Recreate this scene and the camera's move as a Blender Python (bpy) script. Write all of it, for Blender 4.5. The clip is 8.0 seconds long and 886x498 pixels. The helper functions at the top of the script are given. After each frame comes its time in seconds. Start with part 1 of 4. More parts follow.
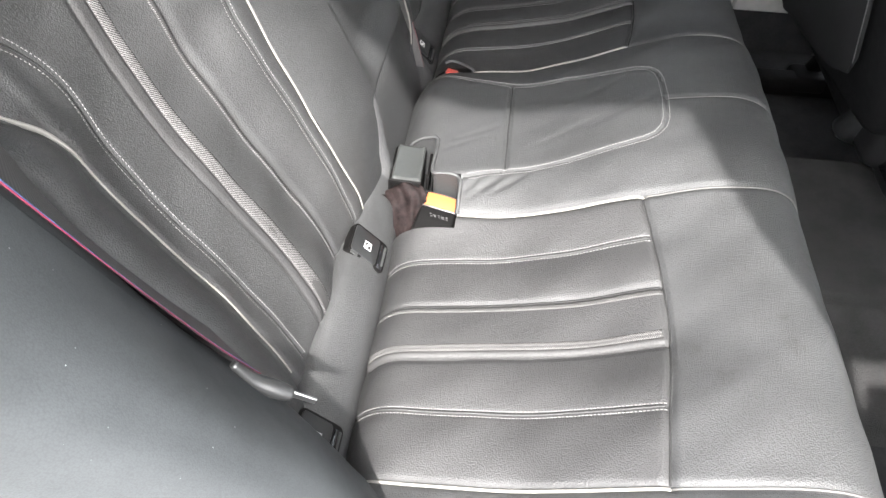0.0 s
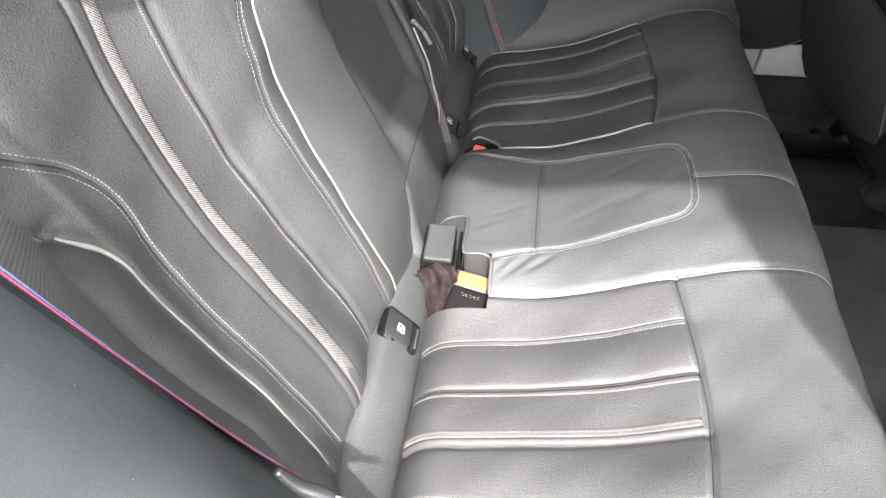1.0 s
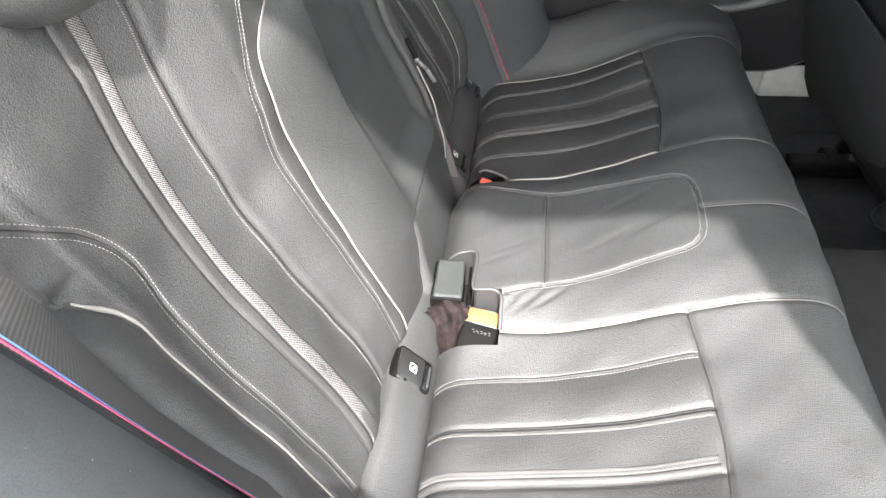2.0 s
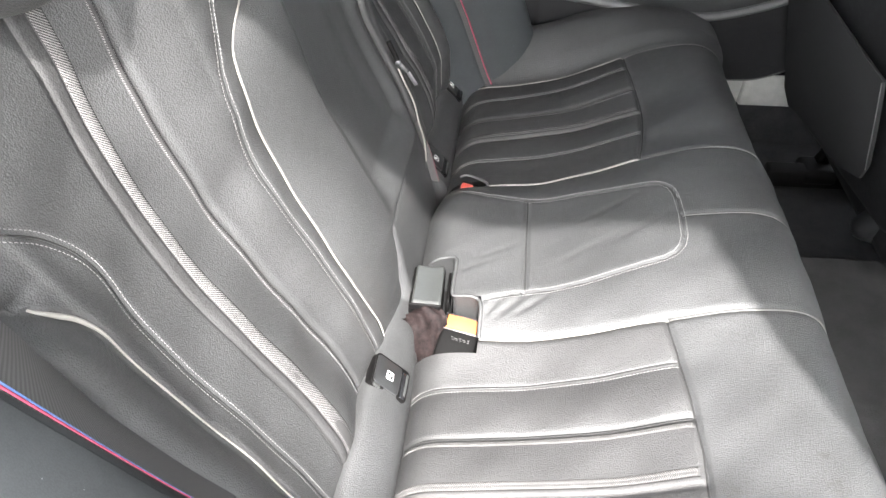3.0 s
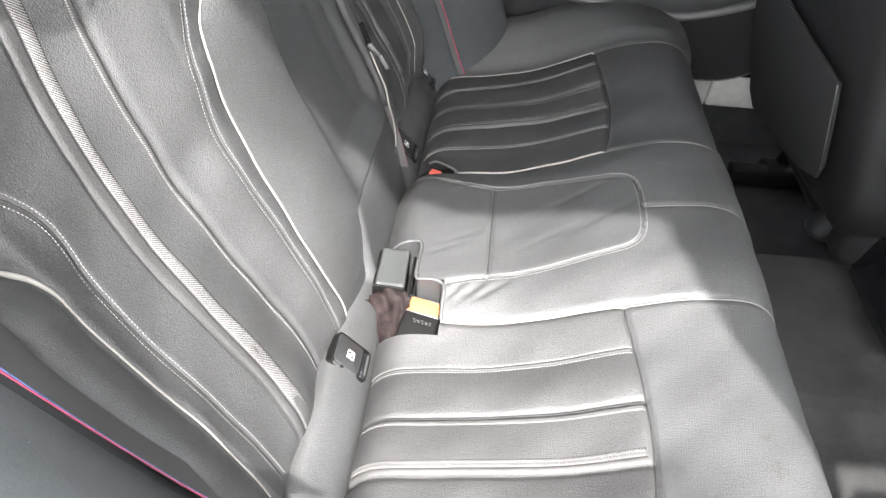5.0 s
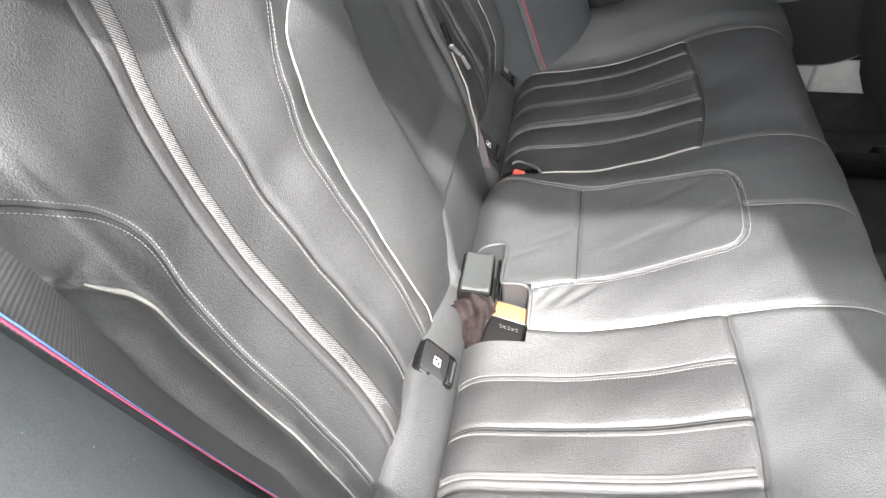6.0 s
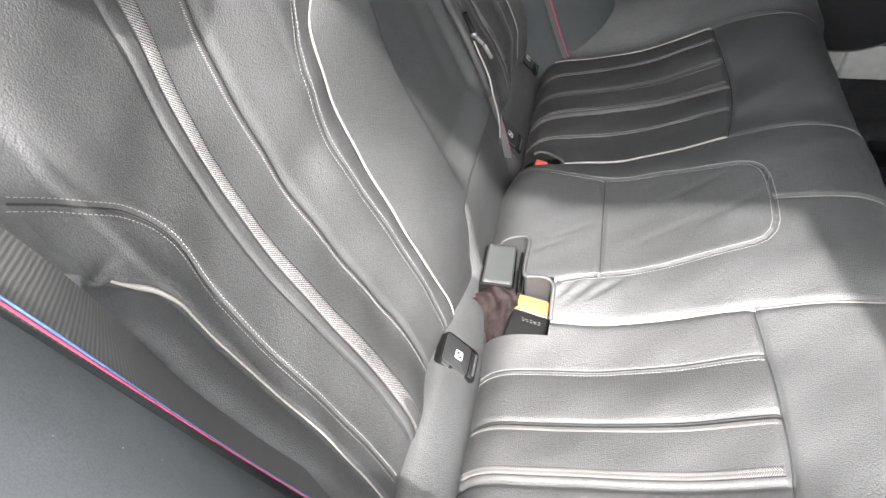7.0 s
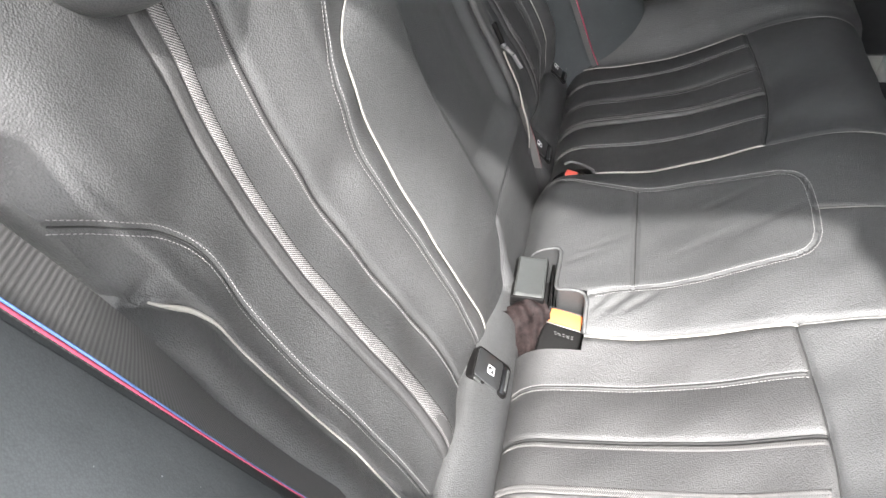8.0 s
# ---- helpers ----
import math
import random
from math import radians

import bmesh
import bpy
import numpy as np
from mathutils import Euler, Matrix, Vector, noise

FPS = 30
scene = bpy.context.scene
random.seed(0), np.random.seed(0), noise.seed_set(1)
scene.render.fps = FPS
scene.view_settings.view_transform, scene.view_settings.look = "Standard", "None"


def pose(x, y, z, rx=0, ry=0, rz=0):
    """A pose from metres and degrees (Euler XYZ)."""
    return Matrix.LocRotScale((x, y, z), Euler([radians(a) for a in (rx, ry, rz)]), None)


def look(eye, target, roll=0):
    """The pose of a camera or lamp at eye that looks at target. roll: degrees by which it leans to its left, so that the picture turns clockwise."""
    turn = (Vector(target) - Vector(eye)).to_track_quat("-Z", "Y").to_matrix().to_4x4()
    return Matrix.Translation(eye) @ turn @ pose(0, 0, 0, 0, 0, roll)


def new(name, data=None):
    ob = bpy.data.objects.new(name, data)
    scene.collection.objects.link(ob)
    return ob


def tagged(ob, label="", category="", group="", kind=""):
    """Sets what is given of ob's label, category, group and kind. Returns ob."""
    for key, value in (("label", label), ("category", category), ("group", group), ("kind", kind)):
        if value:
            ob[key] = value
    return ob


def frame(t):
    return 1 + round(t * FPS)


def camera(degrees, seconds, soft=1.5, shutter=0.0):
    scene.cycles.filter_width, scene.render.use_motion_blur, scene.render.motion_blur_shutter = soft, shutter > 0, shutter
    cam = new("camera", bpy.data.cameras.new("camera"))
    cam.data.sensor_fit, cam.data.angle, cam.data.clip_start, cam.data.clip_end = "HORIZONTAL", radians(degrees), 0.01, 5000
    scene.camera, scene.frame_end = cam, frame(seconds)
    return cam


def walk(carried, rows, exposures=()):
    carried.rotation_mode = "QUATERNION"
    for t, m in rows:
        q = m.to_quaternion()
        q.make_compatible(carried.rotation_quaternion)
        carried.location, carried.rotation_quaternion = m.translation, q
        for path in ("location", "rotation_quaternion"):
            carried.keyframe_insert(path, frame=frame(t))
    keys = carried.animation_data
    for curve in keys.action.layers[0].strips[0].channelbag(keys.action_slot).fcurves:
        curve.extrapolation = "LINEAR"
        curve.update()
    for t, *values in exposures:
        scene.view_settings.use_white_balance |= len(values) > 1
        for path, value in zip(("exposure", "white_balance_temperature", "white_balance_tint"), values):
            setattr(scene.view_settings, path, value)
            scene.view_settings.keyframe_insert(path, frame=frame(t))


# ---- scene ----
EXPOSURE, SUN, SKY = 2.65, 3.5, 0.245
cam = camera(69.02, 8.0)
ROWS = [
    (0.0, 0.1694, -0.8106, 1.0059, 40.16, -0.52, 7.37),
    (0.5, 0.1647, -0.7919, 1.0252, 41.05, 0.16, 6.96),
    (1.0, 0.1500, -0.7822, 1.0466, 44.25, 1.33, 8.10),
    (1.5, 0.1418, -0.7769, 1.0592, 45.52, 1.74, 9.38),
    (1.7, 0.1470, -0.7730, 1.0640, 45.75, 2.72, 8.49),
    (2.8, 0.1480, -0.7510, 1.0710, 46.09, 2.09, 6.41),
    (3.0, 0.1493, -0.7514, 1.0597, 46.18, 1.43, 6.79),
    (3.5, 0.1497, -0.7568, 1.0602, 46.02, 0.89, 6.46),
    (4.0, 0.1418, -0.7642, 1.0530, 45.60, -0.48, 6.88),
    (4.2, 0.1450, -0.7720, 1.0520, 45.67, -0.79, 6.91),
    (5.3, 0.1680, -0.7620, 1.0550, 45.69, -1.57, 6.34),
    (5.5, 0.1517, -0.7538, 1.0534, 45.74, -0.74, 7.14),
    (6.0, 0.1489, -0.7471, 1.0486, 45.42, 3.69, 10.81),
    (6.5, 0.1524, -0.7497, 1.0506, 44.68, 2.33, 12.60),
    (7.0, 0.1409, -0.7376, 1.0508, 44.29, 4.69, 12.04),
    (7.5, 0.1367, -0.7288, 1.0543, 44.67, 6.15, 12.77),
    (8.0, 0.1272, -0.7262, 1.0519, 44.94, 6.30, 13.31),
]
walk(cam, [(t, pose(x, y, z, rx, ry, rz)) for t, x, y, z, rx, ry, rz in ROWS], exposures=[(0.0, EXPOSURE - 0.34), (0.5, EXPOSURE - 0.16), (1.5, EXPOSURE), (4.0, EXPOSURE + 0.15), (6.0, EXPOSURE + 0.15), (8.0, EXPOSURE - 0.13)])

# ================= world, sun, exposure =================
SUN_TO = Vector((0.30, -1.6, 2.2)).normalized()
world = bpy.data.worlds.new("daylight")
scene.world = world
world.use_nodes = True
wn = world.node_tree.nodes
wn.clear()
sky = wn.new("ShaderNodeTexSky")
sky.sky_type = "NISHITA"
sky.sun_disc = False
sky.sun_elevation = math.asin(SUN_TO.z)
sky.dust_density = 4.0
sky.ozone_density = 0.6
sky.sun_rotation = math.atan2(SUN_TO.x, SUN_TO.y)
bg = wn.new("ShaderNodeBackground")
bg.inputs["Strength"].default_value = SKY
wo = wn.new("ShaderNodeOutputWorld")
haze = wn.new("ShaderNodeHueSaturation")
haze.inputs["Saturation"].default_value = 0.25
world.node_tree.links.new(sky.outputs[0], haze.inputs["Color"])
world.node_tree.links.new(haze.outputs[0], bg.inputs[0])
world.node_tree.links.new(bg.outputs[0], wo.inputs[0])
sun_data = bpy.data.lights.new("sun", "SUN")
sun_data.energy = SUN
sun_data.angle = radians(1.4)
sun_data.color = (1.0, 0.972, 0.945)
sun = new("sun", sun_data)
sun.matrix_world = look(SUN_TO * 6, (0, 0, 0))


# ================= materials =================
def shader(name, color, rough, metal=0.0, spec=0.5):
    m = bpy.data.materials.new(name)
    m.use_nodes = True
    nt = m.node_tree
    b = nt.nodes["Principled BSDF"]
    b.inputs["Base Color"].default_value = (*color, 1)
    b.inputs["Roughness"].default_value = rough
    b.inputs["Metallic"].default_value = metal
    b.inputs["Specular IOR Level"].default_value = spec
    return m, nt, b


def node(nt, kind, **values):
    n = nt.nodes.new(kind)
    for k, v in values.items():
        n.inputs[k].default_value = v
    return n


def ramp(nt, src, stops):
    r = nt.nodes.new("ShaderNodeValToRGB")
    while len(r.color_ramp.elements) < len(stops):
        r.color_ramp.elements.new(0.5)
    for e, (p, c) in zip(r.color_ramp.elements, stops):
        e.position = p
        e.color = (*c, 1) if len(c) == 3 else c
    nt.links.new(src, r.inputs[0])
    return r.outputs[0]


def grained(name, color, rough, cell=0.0016, relief=1.0, spread=0.2, spec=0.72, crease=0.14, depth=0.00034, pore=0.3):
    """Grained skin: domed pebbles of size cell, clumped by a slower wave, slow stains, fine creases."""
    m, nt, b = shader(name, color, rough, 0.0, spec)
    L = nt.links.new
    tc = nt.nodes.new("ShaderNodeTexCoord")
    wob = node(nt, "ShaderNodeTexNoise", Scale=190.0, Detail=2.0)
    add = nt.nodes.new("ShaderNodeMixRGB")
    add.blend_type = "LINEAR_LIGHT"
    add.inputs[0].default_value = 0.00025
    L(tc.outputs["Object"], add.inputs[1])
    L(tc.outputs["Object"], wob.inputs["Vector"])
    L(wob.outputs["Color"], add.inputs[2])
    vor = node(nt, "ShaderNodeTexVoronoi", Scale=1.0 / cell, Randomness=1.0)
    vor.feature = "F1"
    L(add.outputs[0], vor.inputs["Vector"])
    slow = node(nt, "ShaderNodeTexNoise", Scale=9.0, Detail=4.0, Roughness=0.6)
    mid = node(nt, "ShaderNodeTexNoise", Scale=75.0, Detail=3.0, Roughness=0.6)
    clump = node(nt, "ShaderNodeTexNoise", Scale=0.32 / cell, Detail=2.0, Roughness=0.5)
    for n in (slow, mid, clump):
        L(tc.outputs["Object"], n.inputs["Vector"])
    lo, hi = 1 - spread, 1 + spread
    col = ramp(nt, slow.outputs["Fac"], [(0.3, [c * lo for c in color]), (0.7, [c * hi for c in color])])
    pores = ramp(nt, vor.outputs["Distance"], [(0.35, (1.0, 1.0, 1.0)), (0.8, (1 - pore, 1 - pore, 1 - pore))])
    tone = nt.nodes.new("ShaderNodeMixRGB")
    tone.blend_type = "MULTIPLY"
    tone.inputs[0].default_value = 1.0
    L(col, tone.inputs[1])
    L(pores, tone.inputs[2])
    L(tone.outputs[0], b.inputs["Base Color"])
    rr = node(nt, "ShaderNodeMapRange")
    rr.inputs[3].default_value, rr.inputs[4].default_value = rough - 0.08, rough + 0.08
    L(mid.outputs["Fac"], rr.inputs[0])
    L(rr.outputs[0], b.inputs["Roughness"])
    b1 = node(nt, "ShaderNodeBump", Strength=relief, Distance=depth)
    b1.invert = True
    L(vor.outputs["Distance"], b1.inputs["Height"])
    b2 = node(nt, "ShaderNodeBump", Strength=relief * 0.4, Distance=depth * 1.2)
    L(clump.outputs["Fac"], b2.inputs["Height"])
    L(b1.outputs[0], b2.inputs["Normal"])
    b3 = node(nt, "ShaderNodeBump", Strength=crease, Distance=0.002)
    L(mid.outputs["Fac"], b3.inputs["Height"])
    L(b2.outputs[0], b3.inputs["Normal"])
    L(b3.outputs[0], b.inputs["Normal"])
    return m


def plain(name, color, rough, metal=0.0, spread=0.12, scale=60.0, bump=0.15):
    m, nt, b = shader(name, color, rough, metal)
    L = nt.links.new
    tc = nt.nodes.new("ShaderNodeTexCoord")
    n1 = node(nt, "ShaderNodeTexNoise", Scale=scale, Detail=5.0, Roughness=0.65)
    L(tc.outputs["Object"], n1.inputs["Vector"])
    col = ramp(nt, n1.outputs["Fac"], [(0.3, [c * (1 - spread) for c in color]), (0.7, [min(1, c * (1 + spread)) for c in color])])
    L(col, b.inputs["Base Color"])
    rr = node(nt, "ShaderNodeMapRange")
    rr.inputs[3].default_value, rr.inputs[4].default_value = max(0.03, rough - 0.06), rough + 0.06
    L(n1.outputs["Fac"], rr.inputs[0])
    L(rr.outputs[0], b.inputs["Roughness"])
    b1 = node(nt, "ShaderNodeBump", Strength=bump, Distance=0.0006)
    L(n1.outputs["Fac"], b1.inputs["Height"])
    L(b1.outputs[0], b.inputs["Normal"])
    return m


def woven(name, color, rough, pitch, axis=(1.0, 0.5, 1.0)):
    """Webbing: twill ridges across the run."""
    m, nt, b = shader(name, color, rough)
    L = nt.links.new
    tc = nt.nodes.new("ShaderNodeTexCoord")
    mp = nt.nodes.new("ShaderNodeMapping")
    mp.inputs["Rotation"].default_value = (0.25, -0.2, 0.0)
    L(tc.outputs["Object"], mp.inputs["Vector"])
    wv = node(nt, "ShaderNodeTexWave", Scale=1.0 / pitch, Distortion=0.6, Detail=1.0)
    wv.bands_direction = "Z"
    L(mp.outputs[0], wv.inputs["Vector"])
    col = ramp(nt, wv.outputs["Fac"], [(0.2, [c * 0.72 for c in color]), (0.8, [c * 1.28 for c in color])])
    L(col, b.inputs["Base Color"])
    b1 = node(nt, "ShaderNodeBump", Strength=0.16, Distance=0.0008)
    L(wv.outputs["Fac"], b1.inputs["Height"])
    L(b1.outputs[0], b.inputs["Normal"])
    return m


def carpet_mat(name, color):
    m, nt, b = shader(name, color, 0.95, 0.0, 0.1)
    L = nt.links.new
    tc = nt.nodes.new("ShaderNodeTexCoord")
    n1 = node(nt, "ShaderNodeTexNoise", Scale=420.0, Detail=4.0, Roughness=0.7)
    n2 = node(nt, "ShaderNodeTexNoise", Scale=14.0, Detail=5.0, Roughness=0.65)
    L(tc.outputs["Object"], n1.inputs["Vector"])
    L(tc.outputs["Object"], n2.inputs["Vector"])
    mx = nt.nodes.new("ShaderNodeMath")
    mx.operation = "MULTIPLY_ADD"
    L(n1.outputs["Fac"], mx.inputs[0])
    mx.inputs[1].default_value = 0.6
    L(n2.outputs["Fac"], mx.inputs[2])
    col = ramp(nt, mx.outputs[0], [(0.45, [c * 0.55 for c in color]), (1.0, [c * 1.5 for c in color])])
    L(col, b.inputs["Base Color"])
    b1 = node(nt, "ShaderNodeBump", Strength=0.7, Distance=0.002)
    L(n1.outputs["Fac"], b1.inputs["Height"])
    L(b1.outputs[0], b.inputs["Normal"])
    return m


def dusty(name, color, rough):
    """Smooth side panel skin with specks of dust."""
    m = grained(name, color, rough, cell=0.0014, relief=0.18, spread=0.15, spec=0.28, crease=0.12, pore=0.15)
    nt = m.node_tree
    b = nt.nodes["Principled BSDF"]
    L = nt.links.new
    tc = nt.nodes.new("ShaderNodeTexCoord")
    vor = node(nt, "ShaderNodeTexVoronoi", Scale=80.0, Randomness=1.0)
    L(tc.outputs["Object"], vor.inputs["Vector"])
    speck = ramp(nt, vor.outputs["Distance"], [(0.0, (0.8, 0.8, 0.8)), (0.03, (0.4, 0.4, 0.4)), (0.055, (0, 0, 0))])
    keep = ramp(nt, vor.outputs["Color"], [(0.40, (0, 0, 0)), (0.62, (0.9, 0.9, 0.9))])
    mul = nt.nodes.new("ShaderNodeMixRGB")
    mul.blend_type = "MULTIPLY"
    mul.inputs[0].default_value = 1.0
    L(speck, mul.inputs[1])
    L(keep, mul.inputs[2])
    mix = nt.nodes.new("ShaderNodeMixRGB")
    L(mul.outputs[0], mix.inputs[0])
    L(b.inputs["Base Color"].links[0].from_socket, mix.inputs[1])
    mix.inputs[2].default_value = (0.4, 0.42, 0.42, 1)
    L(mix.outputs[0], b.inputs["Base Color"])
    return m


LEATHER = grained("black_leather", (0.038, 0.0386, 0.0392), 0.60, depth=0.00046)
COVER_SPOTS = [((0.081, -0.419), 0.020, 0.6), ((0.130, -0.443), 0.019, 0.7), ((0.193, -0.371), 0.017, 0.6), ((0.195, -0.405), 0.022, 0.5), ((0.103, -0.401), 0.022, 0.5), ((0.16, -0.30), 0.04, 0.25)]
LEATHER_PANEL = grained("black_panel_leather", (0.028, 0.0277, 0.028), 0.59, depth=0.00048)
LEATHER_SMOOTH = grained("black_smooth_leather", (0.036, 0.0365, 0.037), 0.54, relief=0.9, depth=0.00036)
LEATHER_BACK = grained("black_backrest_leather", (0.037, 0.0372, 0.0376), 0.55, cell=0.0016, depth=0.00040, crease=0.12)
BAND = grained("grey_band_leather", (0.055, 0.054, 0.054), 0.62, cell=0.0016, relief=0.8, spec=0.4)
SIDE_SKIN = dusty("side_pad_skin", (0.037, 0.041, 0.0435), 0.62)
PIPING = plain("cream_piping", (0.255, 0.245, 0.225), 0.5, 0, 0.08, 90)
FRONT_SEAM = plain("greyish_seam_cord", (0.10, 0.098, 0.094), 0.6, 0, 0.15, 200)
THREAD = plain("light_grey_thread", (0.195, 0.192, 0.19), 0.65, 0, 0.2, 300)
BAND_BACK = grained("dark_band_leather", (0.043, 0.0425, 0.0425), 0.6, cell=0.0016, relief=0.8, spec=0.4)
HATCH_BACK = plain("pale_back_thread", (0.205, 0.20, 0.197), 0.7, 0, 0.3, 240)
HATCH = plain("pale_woven_thread", (0.125, 0.122, 0.12), 0.75, 0, 0.35, 240)
HATCH_BASE = plain("grey_woven_ground", (0.036, 0.035, 0.035), 0.75, 0, 0.2, 400)
SEAM = plain("dark_seam", (0.012, 0.012, 0.012), 0.8)
BLACK = plain("black_plastic", (0.0055, 0.0052, 0.0052), 0.55, 0, 0.15, 300, 0.1)
BLACK_SATIN = plain("black_satin_plastic", (0.018, 0.0185, 0.019), 0.34, 0, 0.1, 120, 0.05)
GREY_SATIN = plain("dark_grey_satin_plastic", (0.040, 0.042, 0.041), 0.36, 0, 0.1, 120, 0.05)
GLOSS = plain("gloss_black", (0.008, 0.008, 0.009), 0.08, 0, 0.1, 30, 0.0)
GREY_TAB = plain("grey_plastic", (0.10, 0.10, 0.10), 0.35)
METAL = plain("brushed_metal", (0.25, 0.25, 0.255), 0.42, 1.0, 0.1, 120, 0.05)
WHITE_INK = plain("white_print", (0.8, 0.8, 0.8), 0.5)
ORANGE = plain("orange_button", (0.40, 0.115, 0.03), 0.7, 0, 0.08, 80)
RED = plain("red_button", (0.36, 0.055, 0.04), 0.35, 0, 0.08, 80)
WEB = woven("black_webbing", (0.058, 0.0565, 0.056), 0.7, 0.0100)
WEB_PALE = plain("worn_buckle_sleeve", (0.013, 0.009, 0.0088), 0.7, 0, 0.85, 110, 0.9)
for dull in (BLACK, WEB_PALE):
    dull.node_tree.nodes["Principled BSDF"].inputs["Specular IOR Level"].default_value = 0.10
STRIPE_RED = plain("red_webbing_edge", (0.24, 0.03, 0.06), 0.6, 0, 0.25, 500)
STRIPE_DULL = plain("dull_red_thread", (0.10, 0.022, 0.03), 0.7, 0, 0.3, 500)
STRIPE_BLUE = plain("blue_webbing_edge", (0.08, 0.15, 0.34), 0.6, 0, 0.25, 500)
CARPET = carpet_mat("grey_carpet", (0.025, 0.0246, 0.0246))
CARPET_DARK = carpet_mat("black_carpet", (0.030, 0.030, 0.031))
TRIM_DARK = grained("dark_door_skin", (0.014, 0.014, 0.0148), 0.6, relief=0.25, spec=0.25)
DOOR_SKIN = grained("grey_door_skin", (0.019, 0.019, 0.020), 0.55, relief=0.25, spec=0.5)
TRIM_PALE = plain("pale_sill_trim", (0.42, 0.42, 0.40), 0.5, 0, 0.1, 40)
# unseen headliner, set pale to bounce more fill into the cabin
SHELL = plain("headliner_cloth", (0.34, 0.34, 0.335), 0.9, 0, 0.08, 200)
SHELL_DARK = plain("dark_cabin_trim", (0.02, 0.02, 0.0205), 0.6)
PANEL_DARK = plain("dark_seat_back_shell", (0.010, 0.0102, 0.0108), 0.8, 0, 0.1, 90, 0.1)


def smudged(m, spots):
    """Dark rubbed marks at a few places (centre, size)."""
    nt = m.node_tree
    b = nt.nodes["Principled BSDF"]
    L = nt.links.new
    tc = nt.nodes.new("ShaderNodeTexCoord")
    wob = node(nt, "ShaderNodeTexNoise", Scale=120.0, Detail=4.0, Roughness=0.75)
    L(tc.outputs["Object"], wob.inputs["Vector"])
    level = nt.nodes.new("ShaderNodeVectorMath")
    level.operation = "MULTIPLY"
    L(tc.outputs["Object"], level.inputs[0])
    level.inputs[1].default_value = (1.0, 1.0, 0.0)
    last = b.inputs["Base Color"].links[0].from_socket
    for centre, size, dark in spots:
        away = nt.nodes.new("ShaderNodeVectorMath")
        away.operation = "DISTANCE"
        L(level.outputs[0], away.inputs[0])
        away.inputs[1].default_value = (centre[0], centre[1], 0.0)
        mul = nt.nodes.new("ShaderNodeMath")
        mul.operation = "MULTIPLY_ADD"
        L(wob.outputs["Fac"], mul.inputs[0])
        mul.inputs[1].default_value = size * 3.2
        L(away.outputs["Value"], mul.inputs[2])
        fac = node(nt, "ShaderNodeMapRange")
        fac.inputs[1].default_value = size * 2.1
        fac.inputs[2].default_value = size * 1.55
        fac.inputs[4].default_value = dark
        L(mul.outputs[0], fac.inputs[0])
        mix = nt.nodes.new("ShaderNodeMixRGB")
        L(fac.outputs[0], mix.inputs[0])
        L(last, mix.inputs[1])
        mix.inputs[2].default_value = (0.012, 0.011, 0.010, 1)
        last = mix.outputs[0]
    L(last, b.inputs["Base Color"])
    return m


PAVING = plain("pale_concrete", (0.40, 0.393, 0.38), 0.9, 0, 0.3, 30, 0.6)

LEATHER_COVER = smudged(grained("black_cover_leather", (0.038, 0.0386, 0.0392), 0.60, depth=0.00046), COVER_SPOTS)
TINTED = shader("tinted_glass", (0.86, 0.89, 0.88), 0.02)[0]
TINTED.node_tree.nodes["Principled BSDF"].inputs["Transmission Weight"].default_value = 1.0


# ================= building helpers =================
def smooth(a, b, v):
    t = np.clip((np.asarray(v, float) - a) / (b - a), 0, 1)
    return t * t * (3 - 2 * t)


def curve(pts, n):
    """A smooth polyline through the control points, n samples."""
    p = np.asarray(pts, float)
    k = len(p)
    q = np.vstack([2 * p[0] - p[1], p, 2 * p[-1] - p[-2]])
    out = []
    for u in np.linspace(0, k - 1, n):
        i = min(int(u), k - 2)
        t = u - i
        a, b, c, d = q[i], q[i + 1], q[i + 2], q[i + 3]
        out.append(0.5 * (2 * b + (c - a) * t + (2 * a - 5 * b + 4 * c - d) * t * t + (3 * b - a - 3 * c + d) * t ** 3))
    return np.array(out)


def even(path, n):
    p = np.asarray(path, float)
    s = np.r_[0, np.cumsum(np.linalg.norm(np.diff(p, axis=0), axis=1))]
    u = np.linspace(0, s[-1], n)
    return np.stack([np.interp(u, s, p[:, k]) for k in range(p.shape[1])], 1)


def length(path):
    return float(np.linalg.norm(np.diff(np.asarray(path), axis=0), axis=1).sum())


BASE = {}


def thing(name, base, label, category, group="", kind=""):
    ob = new(name)
    ob.location = base
    ob.empty_display_size = 0.05
    BASE[ob.name] = np.array(base, float)
    return tagged(ob, label, category, group, kind)


def mesh_object(name, verts, faces, material, flat=False):
    me = bpy.data.meshes.new(name)
    me.from_pydata([tuple(v) for v in verts], [], [tuple(f) for f in faces])
    me.materials.append(material)
    if not flat:
        me.polygons.foreach_set("use_smooth", [True] * len(me.polygons))
    me.validate()
    return new(name, me)


def part(name, geo, material, parent, label="", flat=False, kind=""):
    """One mesh under a thing or under a part; geo is in world metres."""
    base = BASE[parent.name]
    ob = mesh_object(name, np.asarray(geo[0], float) - base, geo[1], material, flat)
    ob.parent = parent
    BASE[ob.name] = base
    if label:
        ob["label"] = label
    if kind:
        ob["kind"] = kind
    return ob


def structure(name, geo, material, label, category, flat=True):
    ob = mesh_object(name, geo[0], geo[1], material, flat)
    BASE[ob.name] = np.zeros(3)
    return tagged(ob, label, category, "", "structure")


